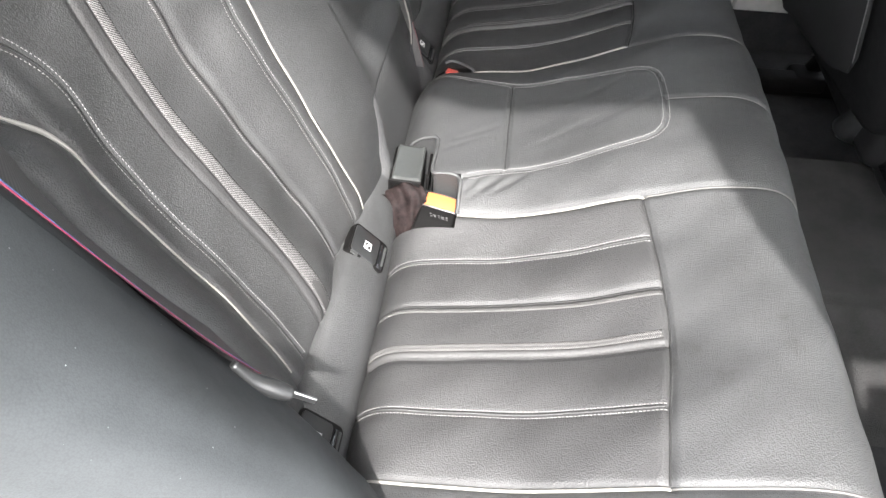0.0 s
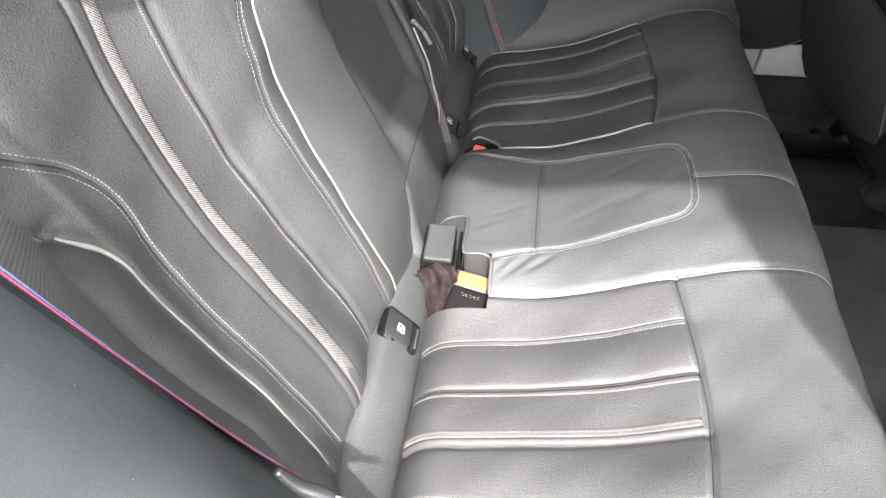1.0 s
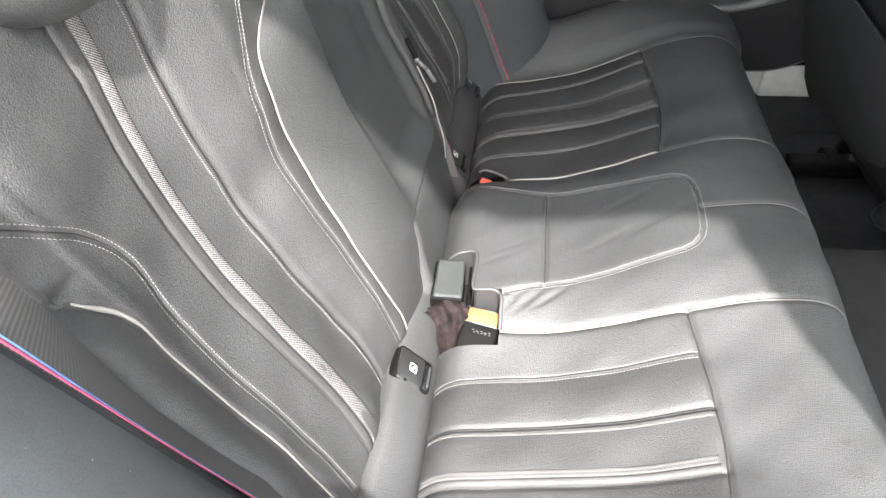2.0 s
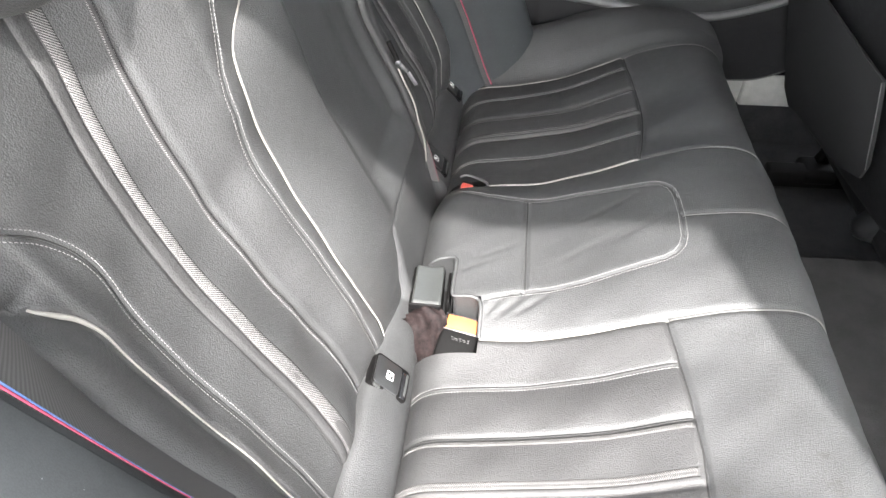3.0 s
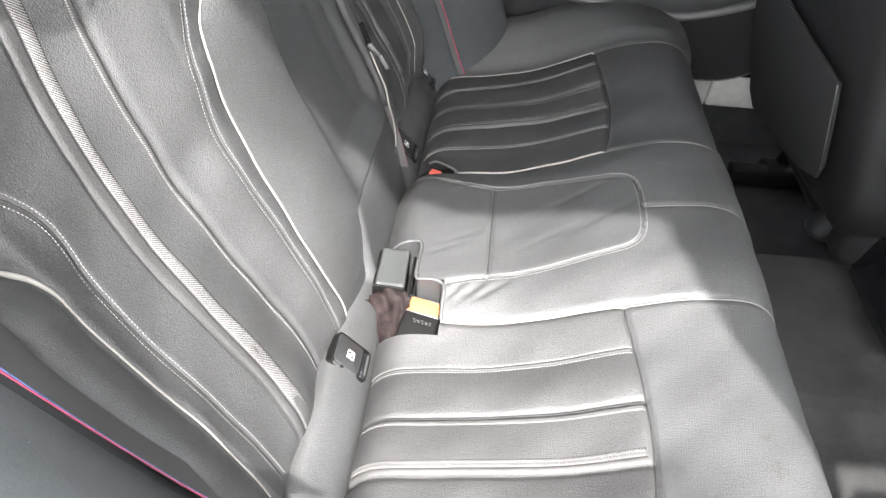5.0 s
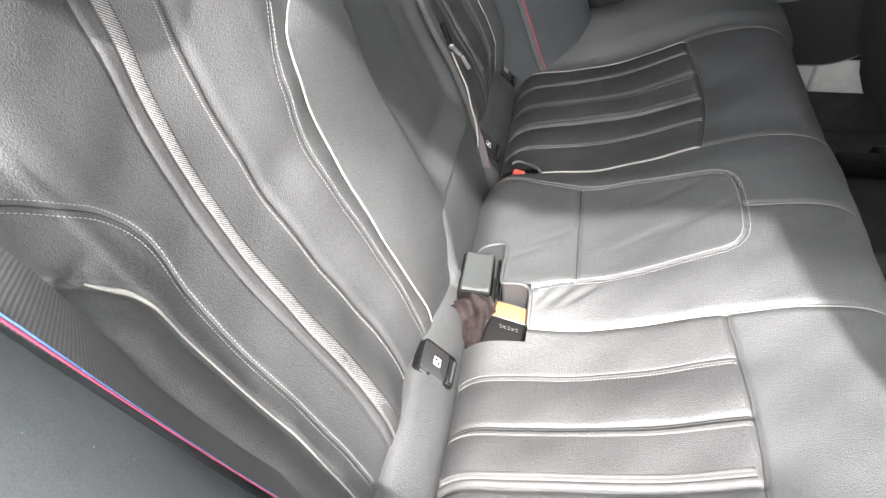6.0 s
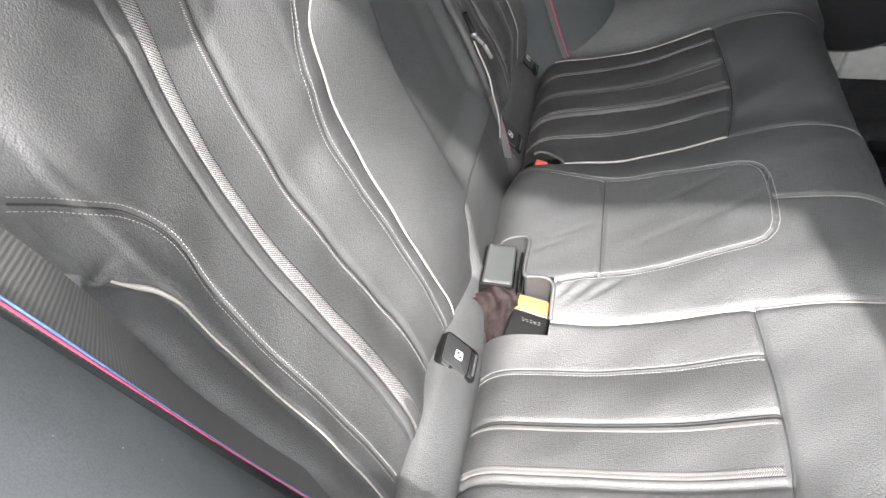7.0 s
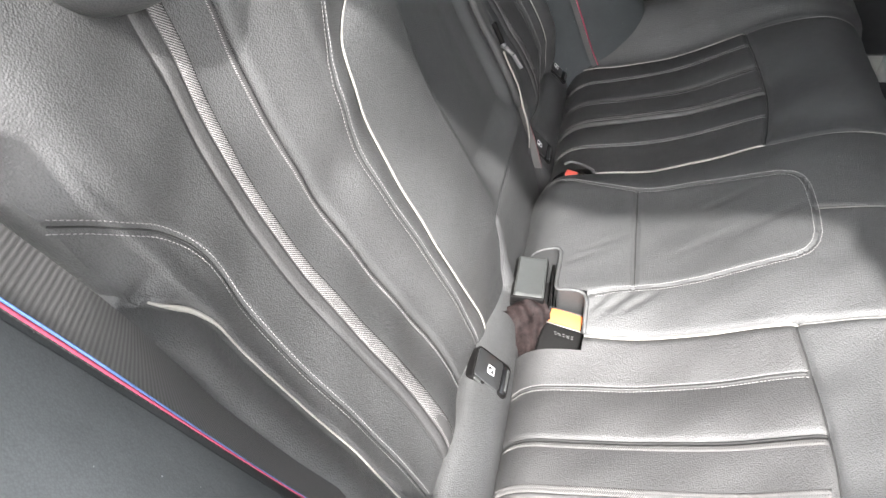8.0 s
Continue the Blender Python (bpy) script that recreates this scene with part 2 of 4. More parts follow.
def join(geos):
    vs, fs, n = [], [], 0
    for v, f in geos:
        v = np.asarray(v, float)
        vs.append(v)
        fs += [tuple(i + n for i in q) for q in f]
        n += len(v)
    return np.vstack(vs), fs


def sheet(P, flip=False, mask=None):
    """Quads over a grid of points P[i, j]."""
    n, m = P.shape[:2]
    faces = []
    for i in range(n - 1):
        for j in range(m - 1):
            if mask is None or mask[i, j]:
                q = (i * m + j, i * m + j + 1, (i + 1) * m + j + 1, (i + 1) * m + j)
                faces.append(q[::-1] if flip else q)
    if mask is None:
        return P.reshape(-1, 3), faces
    used = sorted({k for f in faces for k in f})
    at = {k: i for i, k in enumerate(used)}
    return P.reshape(-1, 3)[used], [tuple(at[k] for k in f) for f in faces]


def tube(path, r, sides=8):
    p = np.asarray(path, float)
    n = len(p)
    t = np.gradient(p, axis=0)
    t /= np.linalg.norm(t, axis=1, keepdims=True) + 1e-12
    up = np.array([0.31, 0.17, 0.93])
    a = np.cross(t, up)
    a /= np.linalg.norm(a, axis=1, keepdims=True) + 1e-12
    b = np.cross(t, a)
    rr = np.broadcast_to(np.asarray(r, float), (n,))
    ang = np.linspace(0, 2 * np.pi, sides, endpoint=False)
    V = p[:, None] + rr[:, None, None] * (np.cos(ang)[None, :, None] * a[:, None] + np.sin(ang)[None, :, None] * b[:, None])
    F = []
    for i in range(n - 1):
        for j in range(sides):
            k = (j + 1) % sides
            F.append((i * sides + j, i * sides + k, (i + 1) * sides + k, (i + 1) * sides + j))
    F.append(tuple(range(sides))[::-1])
    F.append(tuple((n - 1) * sides + j for j in range(sides)))
    return V.reshape(-1, 3), F


def box(size, at=(0, 0, 0), bevel=0.0, m=None, seg=2):
    bm = bmesh.new()
    bmesh.ops.create_cube(bm, size=1.0)
    bmesh.ops.scale(bm, vec=size, verts=bm.verts)
    if bevel:
        bmesh.ops.bevel(bm, geom=bm.edges[:], offset=bevel, segments=seg, affect="EDGES", profile=0.5)
    mat4 = m if m is not None else Matrix.Translation(at)
    bm.transform(mat4)
    bm.verts.index_update()
    out = [v.co[:] for v in bm.verts], [[v.index for v in f.verts] for f in bm.faces]
    bm.free()
    return out


def prism(outline, lo, hi, axis=1, bevel=0.0):
    """A closed outline of 2D points, pushed from lo to hi along an axis."""
    bm = bmesh.new()

    def v3(p, h):
        q = list(p)
        q.insert(axis, h)
        return q

    a = [bm.verts.new(v3(p, lo)) for p in outline]
    b = [bm.verts.new(v3(p, hi)) for p in outline]
    bm.faces.new(a[::-1])
    bm.faces.new(b)
    for i in range(len(a)):
        j = (i + 1) % len(a)
        bm.faces.new((a[i], a[j], b[j], b[i]))
    bmesh.ops.recalc_face_normals(bm, faces=bm.faces)
    if bevel:
        bmesh.ops.bevel(bm, geom=bm.edges[:], offset=bevel, segments=2, affect="EDGES", profile=0.5)
    bm.verts.index_update()
    out = [v.co[:] for v in bm.verts], [[v.index for v in f.verts] for f in bm.faces]
    bm.free()
    return out


def frames_on(surface, st):
    """Points, normals and directions of run along a path st on surface(s, t)."""
    st = np.asarray(st, float)
    e = 1e-3
    P = surface(st[:, 0], st[:, 1])
    ds = surface(st[:, 0] + e, st[:, 1]) - surface(st[:, 0] - e, st[:, 1])
    dt = surface(st[:, 0], st[:, 1] + e) - surface(st[:, 0], st[:, 1] - e)
    N = np.cross(ds, dt)
    N /= np.linalg.norm(N, axis=1, keepdims=True) + 1e-12
    T = np.gradient(P, axis=0)
    T /= np.linalg.norm(T, axis=1, keepdims=True) + 1e-12
    return P, N, T


def beside(st, side):
    """The path st moved sideways on its surface."""
    st = np.asarray(st, float)
    t = np.gradient(st, axis=0)
    t /= np.linalg.norm(t, axis=1, keepdims=True) + 1e-12
    return st + np.reshape(side, (-1, 1)) * np.stack([-t[:, 1], t[:, 0]], 1)


QUADS = [(3, 2, 1, 0), (4, 5, 6, 7), (0, 1, 5, 4), (1, 2, 6, 5), (2, 3, 7, 6), (3, 0, 4, 7)]


def stitches(surface, st, side, pitch=0.0040, long=0.0033, wide=0.0007, high=0.0005):
    """A row of single threads laid beside a seam."""
    P, N, T = frames_on(surface, beside(st, side))
    n = max(2, int(length(P) / pitch))
    s = np.r_[0, np.cumsum(np.linalg.norm(np.diff(P, axis=0), axis=1))]
    u = np.linspace(0, s[-1], n)
    Q = np.stack([np.interp(u, s, c) for c in np.hstack([P, N, T]).T], 1)
    geos = []
    rnd = random.Random(n)
    for q in Q:
        p, nn, t = q[:3], q[3:6], q[6:9]
        b = np.cross(nn, t)
        lg = long * rnd.uniform(0.85, 1.1) / 2
        b2, t2 = b * wide / 2, t * lg + b * rnd.uniform(-0.0003, 0.0003)
        top, low = p + nn * high, p - nn * 0.0006
        v = [low - t2 - b2, low + t2 - b2, low + t2 + b2, low - t2 + b2,
             top - t2 * 0.65 - b2 * 0.7, top + t2 * 0.65 - b2 * 0.7, top + t2 * 0.65 + b2 * 0.7, top - t2 * 0.65 + b2 * 0.7]
        geos.append((v, QUADS))
    return join(geos)


def hatching(surface, st, half, lanes=2, slant=0.7, pitch=0.0025):
    """A woven ribbon: lanes of slanting threads, turned against each other."""
    wide = half / lanes
    geos = []
    for k in range(lanes):
        geos.append(lane(surface, beside(st, (2 * k + 1 - lanes) * wide), wide * 0.94, pitch, slant if k % 2 == 0 else -slant))
    return join(geos)


def lane(surface, st, half, pitch=0.0025, slant=0.9, high=0.0009):
    st = np.asarray(st, float)
    n = max(2, int(length(surface(st[:, 0], st[:, 1])) / pitch))
    mid = even(np.column_stack([st, half * np.ones(len(st))]), n)
    mid, half = mid[:, :2], mid[:, 2:]
    t = np.gradient(mid, axis=0)
    t /= np.linalg.norm(t, axis=1, keepdims=True) + 1e-12
    perp = np.stack([-t[:, 1], t[:, 0]], 1)
    A = mid - half * perp - half * slant * t
    B = mid + half * perp + half * slant * t
    Pa, Pb = surface(A[:, 0], A[:, 1]), surface(B[:, 0], B[:, 1])
    N, T = frames_on(surface, mid)[1:]
    geos = []
    for a, b, nn, tt in zip(Pa, Pb, N, T):
        w = tt * pitch * 0.25
        lo, hi = nn * 0.0003, nn * high
        e = (b - a) * 0.08
        v = [a - w + lo, b - w + lo, b + w + lo, a + w + lo, a + e - w * 0.5 + hi, b - e - w * 0.5 + hi, b - e + w * 0.5 + hi, a + e + w * 0.5 + hi]
        geos.append((v, QUADS))
    return join(geos)


def ribbon(surface, st, lo, hi, high=0.0008, cols=7, crown=0.0, sunk=0.0015):
    """A flat strip lying on a surface beside a path, from lo to hi across it."""
    across = np.linspace(0.0, 1.0, cols)
    across[1], across[-2] = 0.04, 0.96
    k = across * 2 - 1
    h = high + crown * (1 - k ** 2)
    h[0] = h[-1] = -sunk
    cols3 = []
    for f, hi2 in zip(across, h):
        P, N, T = frames_on(surface, beside(st, lo + (hi - lo) * f))
        cols3.append(P + N * hi2)
    return sheet(np.stack(cols3, 1), flip=True)


def lifted(surface, st, high):
    P, N, T = frames_on(surface, st)
    return P + N * high


# ================= seat surfaces =================
CX = np.array([-0.010, 0.012, 0.028, 0.045, 0.070, 0.120, 0.200, 0.267, 0.333, 0.370, 0.420, 0.460, 0.500, 0.530, 0.552, 0.567, 0.573, 0.572, 0.562])
CS = np.array([0.200, 0.235, 0.266, 0.287, 0.300, 0.308, 0.322, 0.344, 0.374, 0.390, 0.411, 0.423, 0.427, 0.421, 0.406, 0.380, 0.345, 0.290, 0.110])
CC = np.array([0.255, 0.305, 0.331, 0.343, 0.349, 0.353, 0.360, 0.384, 0.411, 0.425, 0.439, 0.445, 0.445, 0.437, 0.418, 0.390, 0.350, 0.290, 0.110])
_prof = curve(np.stack([CX, CS, CC], 1), 900)
_arc = np.r_[0, np.cumsum(np.hypot(np.diff(_prof[:, 0]), np.diff(_prof[:, 1])))]
ULEN = float(_arc[-1])


def u_of(x):
    """Run along the cushion's profile at a place x ahead of the hinge (top side only)."""
    top = _prof[:, 0].argmax()
    return np.interp(x, _prof[:top, 0], _arc[:top])


def x_of(u):
    return np.interp(u, _arc, _prof[:, 0])


# seams of the striped panel, at its rear and its front end
SEAMS = [(-0.251, -0.238), (-0.3265, -0.3115), (-0.4085, -0.391), (-0.4745, -0.4735)]
SHIFT = 0.749


def seam_y(k, x):
    a, b = SEAMS[k]
    return a + (b - a) * np.clip((x - 0.02) / 0.35, 0, 1)


def panel_front(y):
    """Where the striped panel ends, ahead of the hinge."""
    return np.interp(np.abs(y), [0.1765, 0.190, 0.222, 0.255, 0.29, 0.354, 0.425, 0.474, 0.523, 0.56], [0.3585, 0.3605, 0.3675, 0.3715, 0.3745, 0.3765, 0.3738, 0.3700, 0.3655, 0.3625])


def insert_half(x):
    """Half width of the middle insert."""
    return np.interp(x, [0.0, 0.066, 0.09, 0.12, 0.145, 0.175, 0.26, 0.33, 0.365, 0.380, 0.390, 0.395, 0.397], [0.148, 0.138, 0.130, 0.120, 0.111, 0.1045, 0.099, 0.089, 0.084, 0.077, 0.064, 0.045, 0.0])


def groove(d, w, deep):
    return -deep * np.exp(-((d / w) ** 2))


def cushion(u, y):
    """The bench cushion's skin: run u from the hinge over the front edge, y across."""
    u, y = np.broadcast_arrays(np.asarray(u, float), np.asarray(y, float))
    x = np.interp(u, _arc, _prof[:, 0])
    zs = np.interp(u, _arc, _prof[:, 1])
    zc = np.interp(u, _arc, _prof[:, 2])
    a = np.abs(y)
    w = 1 - smooth(0.10, 0.255, a)
    z = zs + (zc - zs) * w
    top = 1 - smooth(0.44, 0.60, u)
    inpan = (1 - smooth(-0.004, 0.004, x - panel_front(y))) * smooth(0.170, 0.178, a) * (1 - smooth(0.556, 0.564, a))
    h = -0.016 * smooth(0.17, 0.34, x) * np.exp(-(((a - 0.37) / 0.075) ** 2)) * top
    h = h + 0.013 * smooth(0.565, 0.605, a) * smooth(0.02, 0.1, x)
    # puffed strips between seams
    yn = np.where(y > 0, y - SHIFT, y)
    bounds = [np.full_like(x, -0.5585)] + [seam_y(k, x) for k in (3, 2, 1, 0)] + [np.full_like(x, -0.1765)]
    puff = np.zeros_like(x)
    for lo, hi in zip(bounds[:-1], bounds[1:]):
        t = np.clip((yn - lo) / (hi - lo), 0, 1)
        puff = np.maximum(puff, np.where((yn > lo) & (yn < hi), (4 * t * (1 - t)) ** 0.85, 0))
    h = h + 0.0032 * puff * inpan
    for k, deep in ((0, 0.0012), (1, 0.0042), (2, 0.0035), (3, 0.0012)):
        h = h + groove(yn - seam_y(k, x), 0.0035, deep) * inpan
    # panel's end seam and the long seams
    side = smooth(0.172, 0.176, a) * (1 - smooth(0.560, 0.564, a))
    h = h + groove(x - panel_front(y), 0.004, 0.0038) * side
    over = smooth(0.03, 0.08, x)
    h = h + (groove(a - 0.1765, 0.0045, 0.0045) + groove(a - 0.5600, 0.0045, 0.0045)) * over * (1 - smooth(0.50, 0.60, u) * 0.6)
    # middle insert
    edge = a - insert_half(x)
    ins = 1 - smooth(-0.012, 0.0, edge)
    h = h + 0.0012 * ins * (x < 0.398) + groove(edge, 0.003, 0.0022) * (x < 0.399) * over
    h = h + groove(x - 0.175 - 0.01 * (y / 0.1) ** 2 * 0, 0.0035, 0.0035) * (a < insert_half(x))
    h = h + groove(y, 0.0035, 0.003) * smooth(0.392, 0.397, x)
    # creases by the insert
    for cx, cy, ang, ln, wd, dp in ((0.155, -0.128, -0.75, 0.03, 0.006, 0.003), (0.185, -0.126, -0.6, 0.028, 0.005, 0.0026), (0.13, -0.13, -0.9, 0.026, 0.005, 0.0022), (0.30, 0.05, -0.4, 0.05, 0.006, 0.0012), (0.34, -0.01, -0.45, 0.05, 0.007, 0.0012), (0.27, -0.03, -0.4, 0.05, 0.006, 0.001), (0.10, -0.05, -0.5, 0.04, 0.006, 0.0012), (0.13, -0.02, -0.5, 0.04, 0.006, 0.0011)):
        s = (x - cx) * math.cos(ang) - (y - cy) * math.sin(ang)
        t = (x - cx) * math.sin(ang) + (y - cy) * math.cos(ang)
        h = h - dp * np.exp(-((s / ln) ** 2) - (t / wd) ** 2)
    # slow unevenness
    h = h + 0.0011 * np.sin(23 * x + 17 * y + 1.2) * np.sin(31 * y - 9 * x) + 0.0007 * np.sin(61 * x - 40 * y) * np.sin(52 * y + 11)
    # rounded outer flanks
    drop = np.where(y > 0, smooth(0.680, 0.715, y), smooth(0.625, 0.672, a))
    wing = smooth(0.568, 0.665, y) * smooth(0.0, 0.10, x) * (1 - smooth(0.26, 0.54, x)) * (u < 0.62)
    dxu = np.gradient(_prof[:, 0], _arc)
    dzu = np.gradient(_prof[:, 1], _arc)
    tx, tz = np.interp(u, _arc, dxu), np.interp(u, _arc, dzu)
    nx, nz = -tz, tx
    X = x + nx * h - 0.02 * drop * smooth(0.3, 0.6, u)
    Z = z + nz * h - 0.06 * drop ** 2 + 0.066 * wing + 0.006 * smooth(0.14, 0.30, y) * (1 - smooth(0.45, 0.62, u))
    return np.stack([X, y, Z], -1)


# backrest: profile over the height, and how far it stands forward across the width
BZ = np.array([0.26, 0.30, 0.325, 0.36, 0.40, 0.44, 0.48, 0.52, 0.56, 0.60, 0.64, 0.68, 0.72, 0.76, 0.80, 0.84, 0.92, 1.0])
BX = np.array([-0.055, -0.040, -0.036, -0.043, -0.059, -0.078, -0.097, -0.118, -0.137, -0.155, -0.172, -0.184, -0.192, -0.199, -0.205, -0.211, -0.224, -0.242])
_back = curve(np.stack([BZ, BX], 1), 400)
GZ = np.array([0.28, 0.36, 0.44, 0.52, 0.60, 0.68, 0.76, 0.95])
GY = np.array([0.0, 0.16, 0.47, 0.69, 0.90, 1.0])  # from the outer piping to the inner one
GT = np.array([
    [0.004, 0.000, 0.008, 0.000, 0.010, 0.014],
    [0.006, 0.000, 0.010, 0.000, 0.014, 0.021],
    [0.012, 0.003, 0.009, 0.000, 0.026, 0.032],
    [0.012, 0.001, 0.004, 0.006, 0.036, 0.044],
    [0.007, -0.003, 0.001, 0.013, 0.042, 0.049],
    [0.010, 0.000, 0.001, 0.018, 0.050, 0.057],
    [0.004, -0.002, -0.003, 0.020, 0.052, 0.059],
    [0.000, -0.006, -0.004, 0.020, 0.045, 0.050]])


_stand = curve(np.column_stack([GZ, GT]), 300)


_outer = curve(np.stack([[0.28, 0.40, 0.50, 0.60, 0.645, 0.665, 0.685, 0.700, 0.716, 0.74, 0.95], [0.477, 0.471, 0.465, 0.460, 0.4595, 0.462, 0.4685, 0.478, 0.488, 0.494, 0.494]], 1), 240)
_inner = curve(np.stack([[0.28, 0.36, 0.45, 0.54, 0.62, 0.68, 0.715, 0.738, 0.758, 0.772, 0.786, 0.802, 0.83, 0.95], [0.190, 0.191, 0.1975, 0.195, 0.188, 0.188, 0.1875, 0.184, 0.174, 0.153, 0.122, 0.092, 0.06, 0.03]], 1), 240)


def outer_y(z):
    """Where the outer piping runs, from the car's middle."""
    return np.interp(z, _outer[:, 0], _outer[:, 1])


def inner_y(z):
    """Where the inner piping runs, from the car's middle."""
    return np.interp(z, _inner[:, 0], _inner[:, 1])


def lean(low, high):
    """A line of the backrest that leans inward with the height."""
    return lambda z: low + (high - low) * (np.asarray(z, float) - 0.35) / 0.5


def table(z, f):
    """The forward stand at height z and share f of the way across, smooth both ways."""
    z, f = np.broadcast_arrays(np.asarray(z, float), np.asarray(f, float))
    cols = np.stack([np.interp(z, _stand[:, 0], _stand[:, k + 1]) for k in range(len(GY))], -1)
    i = np.clip(np.searchsorted(GY, f, side="right") - 1, 0, len(GY) - 2)
    t = np.clip((f - GY[i]) / (GY[i + 1] - GY[i]), 0, 1)

    def col(k):
        return np.take_along_axis(cols, np.clip(k, 0, len(GY) - 1)[..., None], -1)[..., 0]

    a, b, c, d = col(i - 1), col(i), col(i + 1), col(i + 2)
    return 0.5 * (2 * b + (c - a) * t + (2 * a - 5 * b + 4 * c - d) * t * t + (3 * b - a - 3 * c + d) * t ** 3)


# lines of the backrest, as distances from the car's middle
OUT_RUN = curve([(0.440, 0.345), (0.435, 0.45), (0.429, 0.55), (0.423, 0.63), (0.4185, 0.68), (0.4225, 0.708), (0.431, 0.7275), (0.4425, 0.745), (0.459, 0.762), (0.476, 0.779), (0.4935, 0.794)], 300)


def stitch_in(z):
    return np.interp(z, [0.28, 0.69, 0.73, 0.755, 0.78, 0.805, 0.83, 0.86, 0.95], [0.2210, 0.218, 0.2145, 0.2075, 0.194, 0.177, 0.155, 0.125, 0.09])


def backrest_at(y, z):
    """One seat's backrest, without its ribbons."""
    y, z = np.broadcast_arrays(np.asarray(y, float), np.asarray(z, float))
    a = np.abs(y)
    yo, yi = outer_y(z), inner_y(z)
    yr = 0.48 - 0.028 * (z - 0.35) / 0.5
    f = np.clip((yr - a) / (yr - 0.196), 0, 1)
    x = np.interp(z, _back[:, 0], _back[:, 1]) + table(z, f)
    d = np.full(y.shape, 9.0)
    for p in OUT_RUN:
        d = np.minimum(d, np.hypot(a - p[0], z - p[1]))
    x = x + groove(d, 0.004, 0.0028)
    x = x + groove(a - stitch_in(z), 0.0035, 0.002)
    x = x + groove(a - yi, 0.004, 0.003) + groove(a - yo, 0.004, 0.004) * (1 - smooth(0.715, 0.735, z))
    x = x - 0.020 * np.clip((a - 0.39) / 0.104, 0, 1.1) ** 2.2 * smooth(0.700, 0.760, z)
    x = x - 0.028 * np.clip((a - 0.40) / 0.094, 0, 1.2) ** 2 * smooth(0.785, 0.845, z)
    # pucker where the outer piping begins
    x = x - 0.006 * np.exp(-(((a - 0.484) / 0.013) ** 2) - ((z - 0.722) / 0.008) ** 2)
    # shallow hollow beside the inner stitching
    x = x - 0.0055 * np.exp(-(((a - 0.247) / 0.024) ** 2) - ((z - 0.645) / 0.034) ** 2)
    # small pulls beside the outer stitching
    x = x + 0.00024 * np.sin(z * 880 + 420 * a + 3.5 * np.sin(z * 70 + 40 * a) + 2.5 * np.sin(z * 131)) * (0.5 + 0.5 * np.sin(z * 53 + 2 + 60 * a)) * np.exp(-(((a - 0.450) / 0.016) ** 2)) * smooth(0.5, 0.62, z) * (1 - smooth(0.70, 0.72, z))
    x = x + 0.0011 * np.sin(27 * z + 31 * y) * np.sin(43 * y - 13 * z) + 0.0007 * np.sin(71 * z - 37 * y)
    return np.stack([x, y, z], -1)


def centre_at(y, z):
    """The middle of the backrest, between the two inner pipings, with the slope at its foot."""
    y, z = np.broadcast_arrays(np.asarray(y, float), np.asarray(z, float))
    yi = inner_y(z)
    xe = np.interp(z, _back[:, 0], _back[:, 1]) + table(z, np.ones_like(z)) - 0.002
    t = np.clip(np.abs(y) / yi, 0, 1)
    flat = 1 - np.clip((t - 0.28) / 0.72, 0, 1) ** 2.6
    x = xe + flat * np.interp(z, [0.36, 0.45, 0.6, 0.8], [0.012, 0.034, 0.034, 0.024])
    x = x + 0.018 * smooth(0.44, 0.62, z) * smooth(0.10, 0.17, y)
    x = x - 0.024 * smooth(-0.080, -0.026, y) * (1 - smooth(0.15, 0.185, y)) * smooth(0.445, 0.50, z)
    x = x - 0.034 * smooth(-0.088, -0.070, y) * (1 - smooth(0.440, 0.450, z))
    x = x + 0.012 * smooth(0.06, 0.19, y) * (1 - smooth(0.45, 0.62, z))
    x = x + 0.0009 * np.sin(33 * z + 21 * y) * np.sin(41 * y)
    return np.stack([x, y, z], -1)


# ================= the bench cushion =================
bench = thing("bench_cushion", (0.3, 0.0, 0.10), "black grained leather rear bench cushion with pale piping and striped panels", "seat cushion")
ug = np.concatenate([np.linspace(0, u_of(0.53), 190)[:-1], np.linspace(u_of(0.53), ULEN, 60)])
yg = np.linspace(-0.672, 0.715, 463)
UG, YG = np.meshgrid(ug, yg, indexing="ij")
CP = cushion(UG, YG)
uc = (UG[:-1, :-1] + UG[1:, 1:]) / 2
yc = (YG[:-1, :-1] + YG[1:, 1:]) / 2
xc = x_of(uc)
# openings for the buckle pockets
pocket = (xc < 0.1125) & (xc > 0.0) & (yc > -0.197) & (yc < -0.118) & (uc < 0.3)
pocket |= (xc < 0.068) & (yc > -0.120) & (yc < -0.036) & (uc < 0.3)
pocket |= (xc < 0.098) & (xc > 0.03) & (yc > 0.165) & (yc < 0.195) & (uc < 0.3)
inner = (np.abs(yc) < insert_half(xc)) & (xc < 0.3965) & (uc < 0.55)
stripe_zone = (np.abs(yc) > 0.1765) & (np.abs(yc) < 0.56) & (xc < panel_front(yc)) & (uc < 0.5)
for sgn in (-1, 1):
    part("seat_panel", sheet(CP, mask=stripe_zone & (np.sign(yc) == sgn) & ~pocket), LEATHER_PANEL, bench, "striped black leather panel")
part("centre_insert", sheet(CP, mask=inner & ~pocket), LEATHER, bench)
part("cover", sheet(CP, mask=~inner & ~stripe_zone & ~pocket), LEATHER_COVER, bench, "plain leather cover with dark rubbed marks")


def on_cushion(y0, y1, x0, x1, n=80):
    x = np.linspace(x0, x1, n)
    return np.stack([u_of(x), np.linspace(y0, y1, n)], 1)


